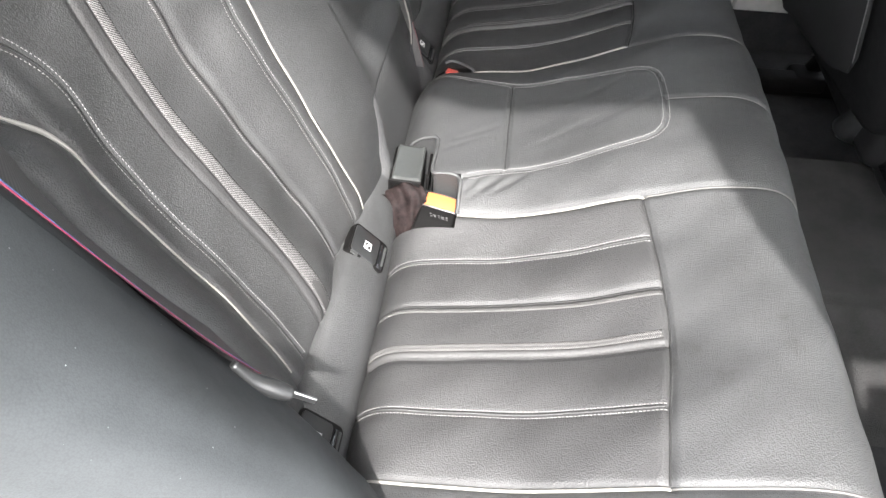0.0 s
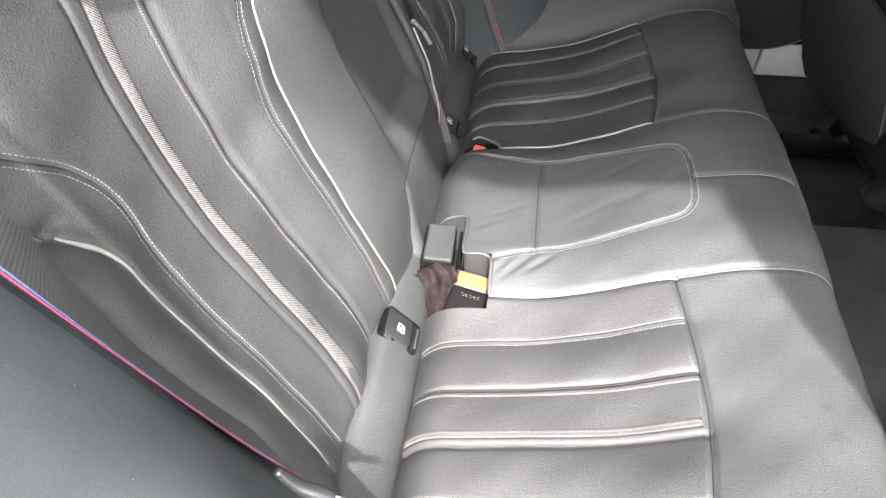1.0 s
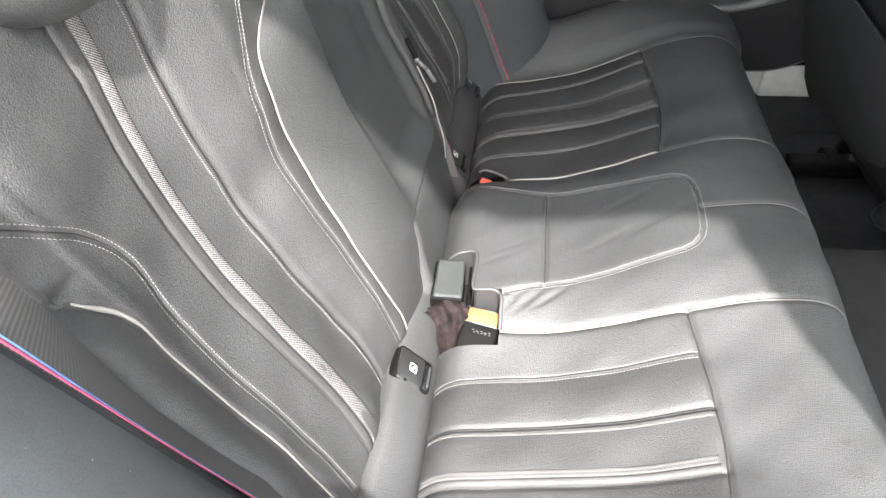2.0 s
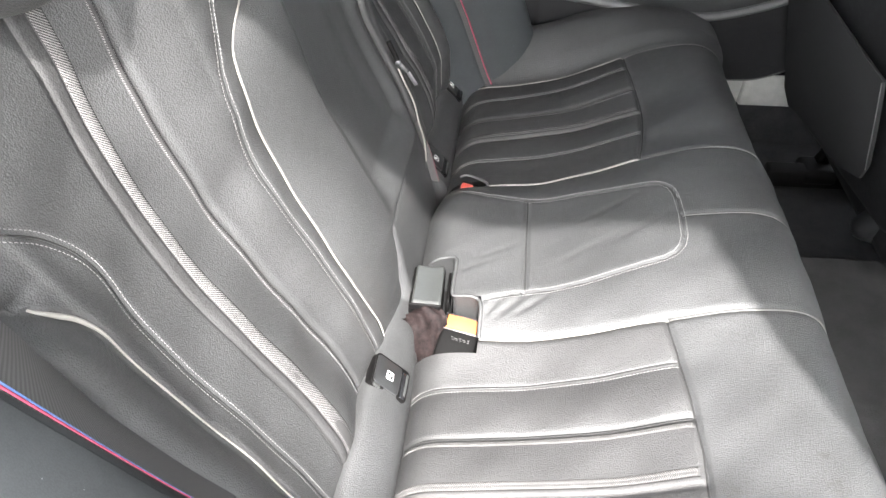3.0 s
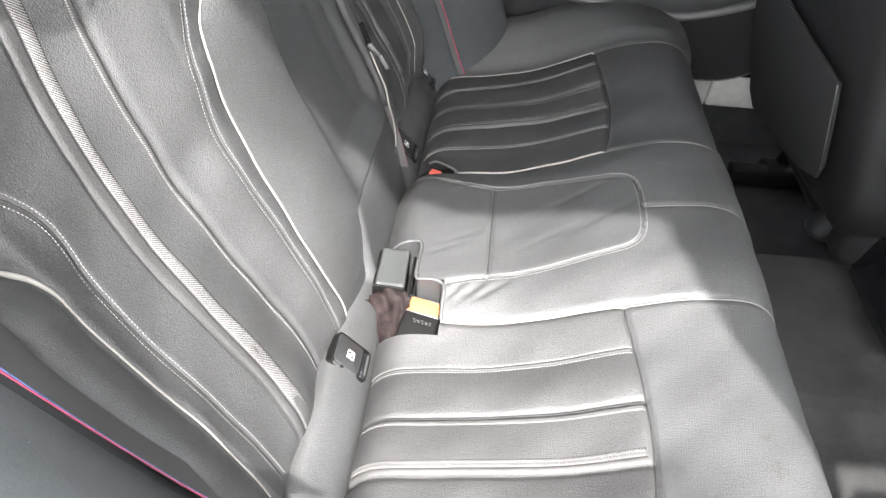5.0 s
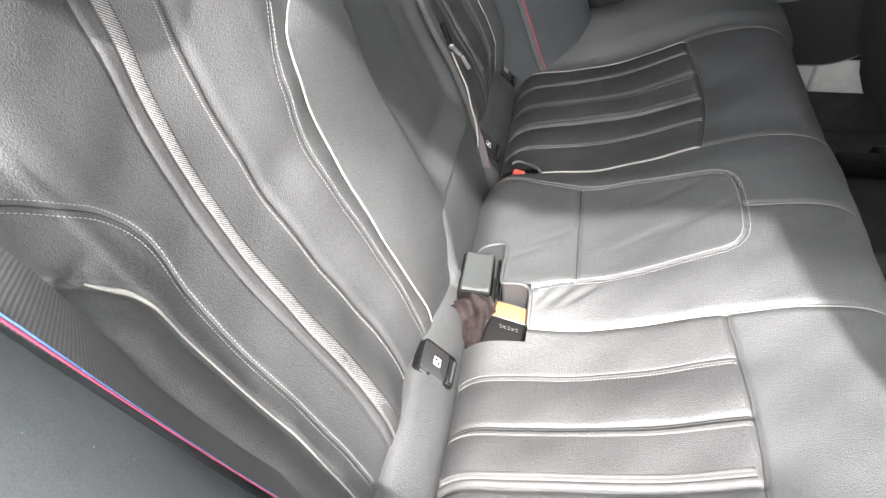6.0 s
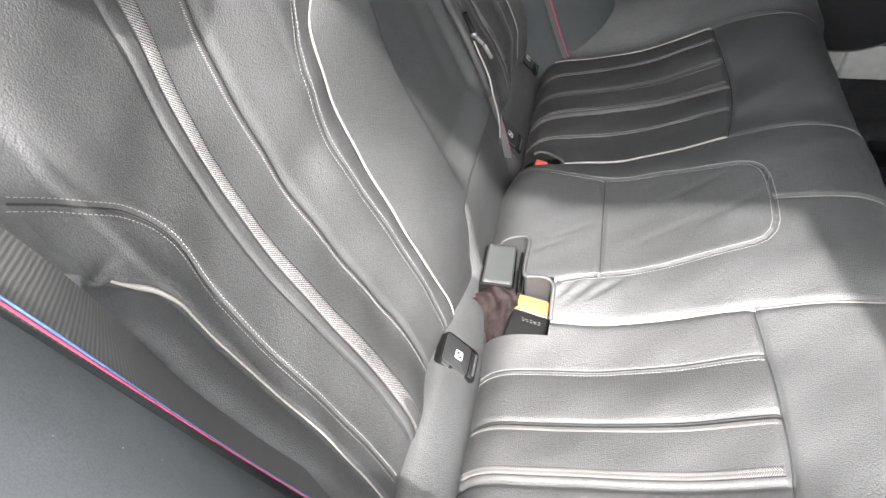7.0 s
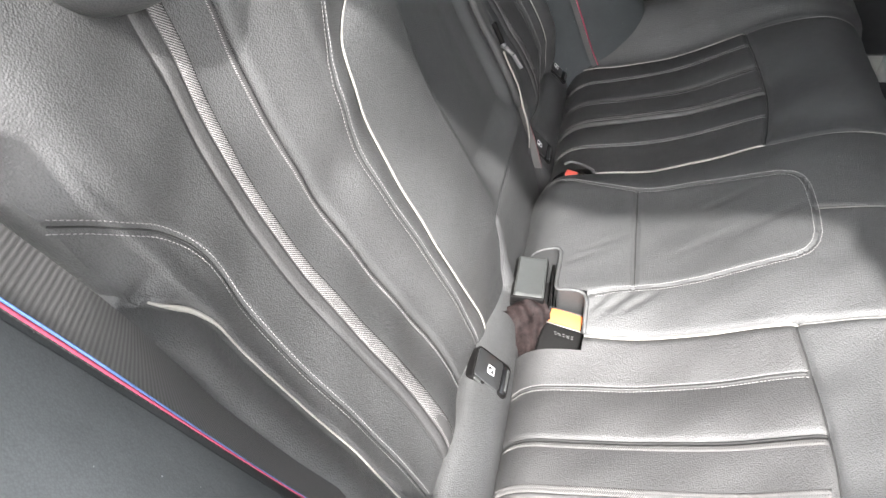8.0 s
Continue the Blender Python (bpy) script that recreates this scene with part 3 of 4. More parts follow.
for sgn in (-1, 1):
    for yy, x0 in ((0.1765, 0.114 if sgn < 0 else 0.105), (0.5595, 0.055)):
        st = on_cushion(sgn * yy, sgn * yy, x0, 0.361, 90)
        r = np.full(90, 0.0019)
        r[:6] = np.linspace(0.0011, 0.0019, 6)
        part("piping", tube(lifted(cushion, st, 0.0026), r), PIPING, bench, "cream piping")
        uu = np.linspace(u_of(0.361), u_of(0.53) + 0.10, 90)
        part("seam", tube(lifted(cushion, np.stack([uu, np.full(90, sgn * yy)], 1), 0.0006), 0.0013), FRONT_SEAM, bench, "greyish front seam")
for base in (0.0, SHIFT):
    for k in (0, 3):
        xs = np.linspace(0.026, 0.372, 110)
        xs = xs[xs < panel_front(seam_y(k, xs) + base) - 0.002]
        st = np.stack([u_of(xs), seam_y(k, xs) + base], 1)
        for off in (-0.0040, 0.0040):
            part("stitching", stitches(cushion, st, off, pitch=0.0043, long=0.0039, wide=0.0010, high=0.0008), THREAD, bench, "light grey stitching", kind="stuff")
        part("welt", tube(lifted(cushion, st, 0.0016), 0.0017), LEATHER_PANEL, bench, "raised leather welt")
        for off in (-0.0021, 0.0021):
            part("seam", tube(lifted(cushion, beside(st, off), 0.0010), 0.0007), SEAM, bench)
    for off, half in ((-0.0075, 0.0042),):
        xs = np.linspace(0.028, 0.383, 110)
        ys = seam_y(1, xs) + base + off
        ok = xs < panel_front(ys) - 0.002
        st = np.stack([u_of(xs), ys], 1)[ok]
        part("woven_ribbon", ribbon(cushion, st, -half, half, 0.0006), HATCH_BASE, bench, "grey woven ribbon")
        part("ribbon_thread", hatching(cushion, st[1:-1], half * 0.95), HATCH, bench, kind="stuff")
        part("seam", tube(lifted(cushion, beside(st, half + 0.0016), 0.0020), 0.0016), SEAM, bench)
    xs = np.linspace(0.026, 0.383, 110)
    ys = seam_y(2, xs) + base
    ok = xs < panel_front(ys) - 0.002
    st = np.stack([u_of(xs), ys], 1)[ok]
    part("band", ribbon(cushion, st, 0.001, 0.0105, 0.001, crown=0.0012, cols=9), BAND, bench, "smooth grey leather band")
    part("woven_ribbon", ribbon(cushion, st, 0.0098, 0.0212, 0.0006), HATCH_BASE, bench, "grey woven ribbon")
    st2 = st + np.array([0, 0.0155])
    part("ribbon_thread", hatching(cushion, st2[1:-1], 0.0055, 2), HATCH, bench, kind="stuff")
for sgn in (-1, 1):
    ys = np.linspace(0.179, 0.556, 120) * sgn
    part("seam", tube(lifted(cushion, np.stack([u_of(panel_front(ys)), ys], 1), 0.0003), 0.0013), SEAM, bench)
# outline of the insert
xs = np.concatenate([np.linspace(0.124, 0.36, 70), 0.36 + 0.037 * np.sin(np.linspace(0, np.pi / 2, 40))])
near = np.stack([u_of(xs), -insert_half(xs)], 1)
farr = np.stack([u_of(np.r_[np.linspace(0.0, 0.124, 20)[:-1], xs]), insert_half(np.r_[np.linspace(0.0, 0.124, 20)[:-1], xs])], 1)
loop = even(np.vstack([near, farr[::-1][1:]]), 260)
for off in (-0.0046, 0.0046):
    part("stitching", stitches(cushion, loop, off, wide=0.0009, pitch=0.0042, long=0.0039, high=0.0006), THREAD, bench, "grey double stitching", kind="stuff")
ys = np.linspace(-0.100, 0.100, 40)
part("seam", tube(lifted(cushion, np.stack([np.full(40, u_of(0.175)), ys], 1), 0.0002), 0.0012), SEAM, bench)
uu = np.linspace(u_of(0.398), u_of(0.53) + 0.07, 50)
part("seam", tube(lifted(cushion, np.stack([uu, np.zeros(50)], 1), 0.0006), 0.0012), FRONT_SEAM, bench, "greyish front seam")


# ================= backrests =================
def backrest(side, label):
    bz = thing("rear_seat", (-0.12, side * 0.36, 0.28), label, "rear seat", "rear seats")
    if side < 0:
        def thin(z):
            return -lean(0.295, 0.262)(z) - np.interp(z, [0.33, 0.43, 0.525, 0.60, 0.68, 0.745, 0.80, 0.90], [-0.008, -0.010, 0.000, 0.0055, 0.011, 0.0185, 0.0205, 0.022])

        def wide(z):
            return -lean(0.366, 0.318)(z) - np.interp(z, [0.33, 0.42, 0.58, 0.66, 0.72, 0.77, 0.82, 0.90], [0.0, -0.005, -0.0015, 0.0015, 0.0045, 0.0030, 0.0030, 0.0055])
    else:
        thin, wide = lean(0.430, 0.392), lean(0.360, 0.312)
    # the far seat's back stands more upright than the near one's
    ahead = np.array([0.0, 0.008, 0.015, 0.031, 0.038, 0.042, 0.042]) * (side > 0)

    def surf(y, z):
        y, z = np.broadcast_arrays(np.asarray(y, float), np.asarray(z, float))
        P = backrest_at(y, z)
        P[..., 0] += np.interp(z, [0.28, 0.34, 0.36, 0.42, 0.48, 0.54, 0.70], ahead) * np.interp(np.abs(y), [0.19, 0.48], [0.82, 1.45])
        P[..., 0] += groove(y - thin(z) - 0.0068, 0.004, 0.0040) + groove(y - wide(z) + 0.0230, 0.0026, 0.0030)
        return P

    zg = np.linspace(0.285, 0.97, 440)
    f = np.linspace(0, 1, 130)
    ZG, FG = np.meshgrid(zg, f, indexing="ij")
    YG2 = outer_y(ZG) + (inner_y(ZG) - outer_y(ZG)) * FG
    P = surf(side * YG2, ZG)
    # flank: a full bolster below, a plain rounded shoulder above
    low = curve([(0.0, 0.0), (0.004, 0.0), (0.010, 0.005), (0.020, 0.0115), (0.030, 0.0145), (0.040, 0.0125), (0.048, 0.006), (0.053, -0.004), (0.056, -0.016), (0.057, -0.032), (0.056, -0.07)], 26)
    high = curve([(0.0, 0.0), (0.001, -0.003), (0.002, -0.007), (0.0025, -0.012), (0.0025, -0.018), (0.002, -0.026), (0.001, -0.040), (-0.001, -0.060), (-0.006, -0.10)], 26)
    wgt = (1 - smooth(0.712, 0.732, zg))[:, None, None]
    fat = (0.95 + 0.20 * (1 - smooth(0.62, 0.72, zg)))[:, None, None]
    off = low[None] * fat * wgt + high[None] * (1 - wgt)
    R = P[:, :1, :] + np.stack([off[..., 1], side * off[..., 0], 0 * off[..., 0]], -1)
    crease = np.exp(-(((zg - 0.7215) / 0.004) ** 2))[:, None] * np.linspace(0.2, 1, 26)[None]
    R[..., 0] -= 0.010 * crease
    wrinkle = np.sin(zg * 120)[:, None] * np.sin(np.linspace(0, np.pi, 26))[None]
    R[..., 0] += 0.0004 * wrinkle
    part("face", sheet(P, flip=side < 0), LEATHER_BACK, bz)
    part("bolster", sheet(R[:, ::-1], flip=side < 0), LEATHER_SMOOTH, bz, "rounded black leather bolster")
    zz = np.concatenate([np.linspace(0.325, 0.73, 90), np.linspace(0.735, 0.86, 80)]) if side < 0 else np.linspace(0.365, 0.545, 90)
    part("piping", tube(lifted(surf, np.stack([side * inner_y(zz), zz], 1), 0.0016), 0.0014), PIPING, bz, "cream piping")
    zz = np.linspace(0.36, 0.714, 120)
    tb = lifted(surf, np.stack([side * (outer_y(zz) - 0.0005), zz], 1), 0.0016)
    rr = 0.0011 + 0.0014 * smooth(0.635, 0.700, zz)
    rr[-7:] = np.linspace(rr[-7], 0.0010, 7)
    part("piping", tube(tb, rr), PIPING, bz, "cream piping")
    # double stitching
    zz = np.linspace(0.345, 0.95, 140)
    pth = np.stack([side * stitch_in(zz), zz], 1)
    part("seam", tube(lifted(surf, pth, 0.0001), 0.0008), SEAM, bz)
    for o in (-0.0036, 0.0036):
        part("stitching", stitches(surf, pth, o), THREAD, bz, "light grey stitching", kind="stuff")
    pth = OUT_RUN * np.array([side, 1.0])
    part("seam", tube(lifted(surf, pth, 0.0001), 0.0009), SEAM, bz)
    for o in (-0.0047, 0.0047):
        part("stitching", stitches(surf, pth, o), THREAD, bz, "light grey stitching", kind="stuff")
    # ribbons and band
    zz = np.linspace(0.31, 0.97, 150)
    pth = np.stack([thin(zz), zz], 1)
    part("woven_ribbon", ribbon(surf, pth, -0.0037, 0.0037, 0.0005), HATCH_BASE, bz, "grey woven ribbon")
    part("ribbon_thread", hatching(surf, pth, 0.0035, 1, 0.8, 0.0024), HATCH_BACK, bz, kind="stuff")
    pth = np.stack([wide(zz), zz], 1)
    half = 0.0068 + 0.0045 * (1 - smooth(0.42, 0.66, zz))
    part("woven_ribbon", ribbon(surf, pth, -half, half, 0.0005), HATCH_BASE, bz, "grey woven ribbon")
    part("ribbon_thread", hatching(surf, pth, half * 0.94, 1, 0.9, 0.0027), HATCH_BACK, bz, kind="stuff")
    part("band", ribbon(surf, np.stack([wide(zz) - 0.0077 - half, zz], 1), -0.0078, 0.0078, 0.0005, cols=9, crown=0.0002, sunk=0.0003), BAND_BACK, bz, "smooth grey leather band")
    return bz


backrest(-1, "black leather rear backrest with pale piping, stripes and bolster")
backrest(1, "black leather rear backrest by the shut far door")

middle = thing("middle_seat_back", (-0.1, 0, 0.33), "folded up smooth black leather middle seat back", "seat back")
zg = np.linspace(0.33, 0.97, 180)
f = np.linspace(-1, 1, 121)
ZG, FG = np.meshgrid(zg, f, indexing="ij")
P = centre_at(np.where(FG < 0, FG * (inner_y(ZG) - 0.001), FG * (inner_y(ZG) + 0.015)), ZG)
part("face", sheet(P), LEATHER_SMOOTH, middle)
edge = P[:, -1:, :] + np.array([(0, 0, 0), (-0.003, 0.006, 0), (-0.012, 0.011, 0), (-0.03, 0.013, 0), (-0.07, 0.013, 0)])[None]
part("far_edge", sheet(edge), LEATHER_SMOOTH, middle)
roll = np.vstack([P[36, -1] + np.array([0.013, 0.002, -0.020]), P[36:, -1, :] + np.array([0.002, 0.004, 0.0])])
part("edge_roll", tube(roll, 0.0105, 14), LEATHER_SMOOTH, middle, "rounded leather edge roll")


# ================= hinge strip under the backrests =================
def hinge_strip():
    s = thing("hinge_strip", (0.0, 0.0, 0.22), "black leather strip along the foot of the backrests", "seat trim")
    side = curve([(-0.075, 0.290), (-0.052, 0.322), (-0.036, 0.336), (-0.018, 0.338), (0.000, 0.325), (0.016, 0.303), (0.023, 0.276), (0.022, 0.225)], 44)
    mid = curve([(-0.085, 0.430), (-0.055, 0.447), (-0.030, 0.450), (-0.017, 0.443), (-0.008, 0.405), (-0.001, 0.350), (0.006, 0.295), (0.006, 0.225)], 44)
    yy = np.linspace(-0.64, 0.64, 300)
    w = (smooth(-0.112, -0.072, yy) * (1 - smooth(0.200, 0.215, yy)))[None, :, None]
    pr = side[:, None] * (1 - w) + mid[:, None] * w
    G = np.stack([pr[..., 0], np.broadcast_to(yy[None], pr.shape[:2]), pr[..., 1]], -1)
    v = np.sin(np.linspace(0, np.pi, 44))[:, None]
    G[..., 2] += 0.0022 * np.sin(yy * 19 + 1)[None] * v
    G[..., 0] += 0.0015 * np.sin(yy * 33)[None] * v - 0.016 * smooth(0.0, 0.21, yy)[None] * w[0, :, 0][None] * v
    ym = np.broadcast_to(((yy[:-1] + yy[1:]) / 2)[None], (43, 299))
    for lo, hi, nm in ((-0.7, -0.13, "cover"), (-0.13, 0.215, "centre_flap"), (0.215, 0.7, "cover")):
        part(nm, sheet(G, flip=True, mask=(ym >= lo) & (ym < hi)), LEATHER, s)


hinge_strip()


# ================= side pads beside the doors =================
PZ = np.array([0.26, 0.30, 0.346, 0.414, 0.48, 0.56, 0.60, 0.64, 0.68, 0.72, 0.76, 0.80, 0.83, 0.95, 1.02])
PE = np.array([0.100, 0.088, 0.070, 0.047, 0.024, -0.010, -0.033, -0.075, -0.096, -0.117, -0.137, -0.158, -0.176, -0.240, -0.28])
_pad = curve(np.stack([PZ, PE], 1), 300)
NZ = np.array([0.26, 0.31, 0.36, 0.416, 0.46, 0.50, 0.55, 0.60, 0.65, 0.70, 0.75, 0.80, 0.85, 0.95, 1.02])
NE = np.array([0.078, 0.058, 0.040, 0.019, 0.001, -0.0215, -0.0455, -0.0638, -0.0807, -0.0965, -0.1118, -0.1268, -0.1421, -0.173, -0.195])
_pad_near = curve(np.stack([NZ, NE], 1), 300)


def pad_edge(side, z):
    """The pad's front inner edge: how far ahead and how far out at a height."""
    p = _pad_near if side < 0 else _pad
    out = 0.5735 + (0.118 * (np.clip(z, 0.50, 0.95) - 0.65) - 0.0033 if side < 0 else 0.0 * z)
    return np.interp(z, p[:, 0], p[:, 1]), out


def side_pad(side, label):
    s = thing("side_pad", (0.0, side * 0.66, 0.26), label, "seat bolster", "side pads")
    if side < 0:
        sec = curve([(-0.25, -0.014), (-0.09, -0.015), (-0.040, -0.0155), (-0.030, -0.0150), (-0.02, -0.0125), (-0.004, -0.002), (0.001, 0.001), (0.022, 0.019), (0.050, 0.049), (0.062, 0.079), (0.050, 0.117), (-0.02, 0.149), (-0.12, 0.162)], 70)
    else:
        sec = curve([(-0.085, -0.0495), (-0.045, -0.0255), (-0.014, -0.0085), (0.001, 0.0), (0.045, 0.014), (0.098, 0.040), (0.128, 0.075), (0.110, 0.117), (0.02, 0.149), (-0.12, 0.162)], 70)
    zz = np.linspace(0.262, 1.02, 130)
    ex, ey = pad_edge(side, zz)
    kx = 1 - (0.62 * smooth(0.52, 0.74, zz) if side < 0 else 0.0 * zz)
    G = np.stack([ex[:, None] - 0.003 - 0.005 * (1 - smooth(0.50, 0.68, zz))[:, None] + sec[:, 0][None] * kx[:, None], side * (ey[:, None] + 0.0035 + sec[:, 1][None]), np.broadcast_to(zz[:, None], (130, 70))], -1)
    G[..., 0] += 0.002 * np.sin(zz * 17 + 0.5)[:, None] * np.sin(sec[:, 1] * 40 + 1.0)[None]
    col = np.broadcast_to((np.arange(69) < 14)[None], (129, 69))
    part("face", sheet(G, flip=side > 0, mask=~col), SIDE_SKIN, s)
    part("inner_flank", sheet(G, flip=side > 0, mask=col), SIDE_SKIN, s)
    return s


side_pad(-1, "dark smooth leather side pad with dust specks by the open door")
side_pad(1, "dark smooth leather side pad by the shut far door")


# ================= cabin shell and ground =================
structure("floor", box((2.6, 1.50, 0.05), (0.75, 0.0, 0.045)), CARPET_DARK, "black carpeted cabin floor", "floor")
hump = [(-0.34, 0.06), (-0.20, 0.165), (-0.165, 0.200), (-0.145, 0.207), (0.170, 0.207), (0.175, 0.204), (0.179, 0.190), (0.20, 0.06)]
tunnel_geo = prism(hump, 0.30, 1.9, axis=0, bevel=0.003)
structure("tunnel", tunnel_geo, CARPET, "grey carpet over the raised floor tunnel", "floor tunnel")
structure("seat_base", box((0.50, 1.30, 0.16), (0.29, 0.0, 0.15)), SHELL_DARK, "dark base under the rear bench", "seat base")
structure("bulkhead", box((0.04, 1.50, 0.98), (-0.36, 0.0, 0.54)), SHELL_DARK, "dark panel behind the backrest", "wall")
# unseen roof; its near edge is bent to lay the shadow line on the seats
structure("roof", prism([(-0.43, -0.46), (-0.10, -0.505), (0.00, -0.545), (0.10, -0.605), (0.25, -0.660), (0.42, -0.647), (0.545, -0.664), (0.565, -0.70), (1.87, -0.70), (1.87, 0.76), (-0.43, 0.76)], 1.305, 1.345, axis=2), SHELL, "unseen roof with pale headliner, near edge shaped to cast the seat shadow", "ceiling")
structure("wall_far_upper", box((2.6, 0.05, 0.08), (0.72, 0.79, 1.28)), SHELL_DARK, "dark trim above the far windows", "wall")
structure("pillar_far", box((0.16, 0.06, 0.6), (0.92, 0.79, 0.97)), SHELL_DARK, "dark pillar between the far doors", "pillar")
structure("pillar_far_rear", box((0.25, 0.06, 0.6), (-0.35, 0.79, 0.97)), SHELL_DARK, "dark rear pillar", "pillar")
# unseen near pillar; its rear edge is shaped to cast the bench's front shadow
rows = []
for xr, xf, yo, z in ((0.700, 0.86, -0.70, 0.05), (0.660, 0.83, -0.70, 0.50), (0.600, 0.80, -0.71, 0.93), (0.573, 0.77, -0.70, 1.05), (0.555, 0.75, -0.70, 1.18), (0.545, 0.74, -0.70, 1.305)):
    rows.append([(xr, yo, z), (xf, yo, z), (xf, yo + 0.05, z), (xr, yo + 0.05, z), (xr, yo, z)])
structure("pillar_near", sheet(np.array(rows)), SHELL_DARK, "unseen dark pillar by the open rear door, shaped to shade the bench front", "pillar")
structure("wall_near_rear", box((0.36, 0.06, 0.62), (-0.38, -0.77, 0.35)), SHELL_DARK, "dark rear quarter trim", "wall")
structure("wall_near_front", box((1.0, 0.06, 0.75), (1.35, -0.77, 0.42)), SHELL_DARK, "dark inside of the front door", "wall")
structure("sill_near", box((0.85, 0.10, 0.10), (0.25, -0.76, 0.08)), SHELL_DARK, "dark door sill", "sill")
structure("dashboard", box((0.35, 1.46, 0.75), (2.0, 0.0, 0.42)), SHELL_DARK, "dark dashboard", "dashboard")
g = 300.0
structure("ground", ([(-g, -g, -0.25), (g, -g, -0.25), (g, g, -0.25), (-g, g, -0.25)], [(0, 1, 2, 3)]), PAVING, "pale concrete paving outside the car", "ground")

structure("sill_far", box((2.2, 0.05, 0.17), (0.7, 0.80, 0.085)), CARPET_DARK, "dark inner side of the far sill", "sill")
window_far = structure("window_far", box((2.3, 0.006, 0.47), (0.7, 0.775, 1.03)), TINTED, "dark tinted far side window", "window")
structure("window_near", box((1.2, 0.006, 0.50), (1.28, -0.70, 1.05)), TINTED, "dark tinted front side window", "window")
windscreen = structure("windscreen", box((0.006, 1.46, 0.60), (1.86, 0.0, 1.05)), TINTED, "dark tinted windscreen", "window")
window_rear = structure("window_rear", box((0.006, 1.46, 0.28), (-0.40, 0.0, 1.17)), TINTED, "rear window glass", "window")
for pane in (window_far, windscreen, window_rear):
    pane.visible_shadow = False
# ================= far door, sill trim =================
far_door = thing("car_door", (0.4, 0.78, 0.25), "shut far rear door with dark lower skin and grey pocket lip", "car door")
low_edge = curve([(-0.30, 0.28), (0.20, 0.262), (0.50, 0.252), (0.64, 0.253), (0.715, 0.258), (0.785, 0.288), (0.86, 0.335), (0.95, 0.41), (1.02, 0.50)], 40)
outline = [tuple(p) for p in low_edge] + [(1.02, 0.80), (-0.30, 0.80)]
part("panel", prism(outline, 0.735, 0.80, axis=1, bevel=0.004), DOOR_SKIN, far_door)
bead = np.stack([low_edge[:, 0], np.full(40, 0.734), low_edge[:, 1] + 0.001], 1)
part("lower_bead", tube(bead, 0.0016, 6), GREY_TAB, far_door, "thin bright lower edge")
lip = curve([(0.18, 0.690, 0.478), (0.347, 0.688, 0.452), (0.473, 0.684, 0.436), (0.572, 0.684, 0.434), (0.706, 0.690, 0.470), (0.80, 0.70, 0.52)], 60)
part("pocket_lip", tube(lip, 0.009, 10), GREY_TAB, far_door, "grey pocket lip")
G = np.stack([lip + np.array([0, 0.004, -0.004]), lip * np.array([1, 0, 0]) + np.array([0, 0.715, 0.36]), lip * np.array([1, 0, 0]) + np.array([0, 0.736, 0.29])], 1)
part("pocket", sheet(G, flip=False), DOOR_SKIN, far_door)
shelf = np.stack([lip + np.array([0, 0.0, 0.006]), lip + np.array([0, 0.03, 0.012]), lip + np.array([0, 0.05, 0.03])], 1)
part("armrest", sheet(shelf), LEATHER_SMOOTH, far_door)

sill = thing("sill_trim", (0.75, 0.79, 0.14), "pale plastic trim along the far door sill", "sill trim")
for x0, x1 in ((0.40, 0.698), (0.701, 1.15)):
    part("panel", box((x1 - x0, 0.05, 0.085), ((x0 + x1) / 2, 0.785, 0.212), 0.006), TRIM_PALE, sill)
part("seal", tube([(0.35, 0.765, 0.262), (0.7, 0.764, 0.262), (1.1, 0.765, 0.268)], 0.008, 8), BLACK, sill, "black rubber seal")

# ================= front seat on the far side =================
front = thing("front_seat", (0.8, 0.38, 0.12), "dark front seat seen from behind with a flat back panel", "car seat")


def tilted(y, z, d=0.0):
    return (0.836 - 0.3 * z + d, y, z)


def slab(points, depth, bevel=0.004):
    bm = bmesh.new()
    a = [bm.verts.new(tilted(y, z)) for y, z in points]
    b = [bm.verts.new(tilted(y, z, depth)) for y, z in points]
    bm.faces.new(a)
    bm.faces.new(b[::-1])
    for i in range(len(a)):
        j = (i + 1) % len(a)
        bm.faces.new((a[i], b[i], b[j], a[j]))
    bmesh.ops.recalc_face_normals(bm, faces=bm.faces)
    bmesh.ops.bevel(bm, geom=bm.edges[:], offset=bevel, segments=2, affect="EDGES", profile=0.5)
    bm.verts.index_update()
    out = [v.co[:] for v in bm.verts], [[v.index for v in f.verts] for f in bm.faces]
    bm.free()
    return out


hexagon = [(0.143, 0.581), (0.148, 0.500), (0.157, 0.426), (0.184, 0.381), (0.264, 0.343), (0.361, 0.316), (0.518, 0.288), (0.617, 0.259), (0.652, 0.285), (0.645, 0.40), (0.632, 0.581), (0.53, 0.590), (0.30, 0.584)]
part("back_panel", slab(hexagon, 0.006, 0.0012), PANEL_DARK, front, "flat dark back panel")
rim = np.array([tilted(y, z, -0.001) for y, z in curve([(0.160, 0.415), (0.150, 0.50), (0.143, 0.578)], 20)])
part("panel_edge", tube(rim, 0.0008, 6), GREY_TAB, front, "thin bright panel edge")
body = [(0.07, 0.42), (0.12, 0.30), (0.60, 0.22), (0.645, 0.40), (0.64, 0.95), (0.56, 1.02), (0.18, 1.02), (0.08, 0.90)]
bg2 = slab(body, 0.14, 0.03)
part("backrest", (np.asarray(bg2[0]) + np.array([0.022, 0, 0]), bg2[1]), TRIM_DARK, front)
part("seat_cushion", box((0.52, 0.50, 0.16), (1.06, 0.37, 0.30), 0.03), TRIM_DARK, front)
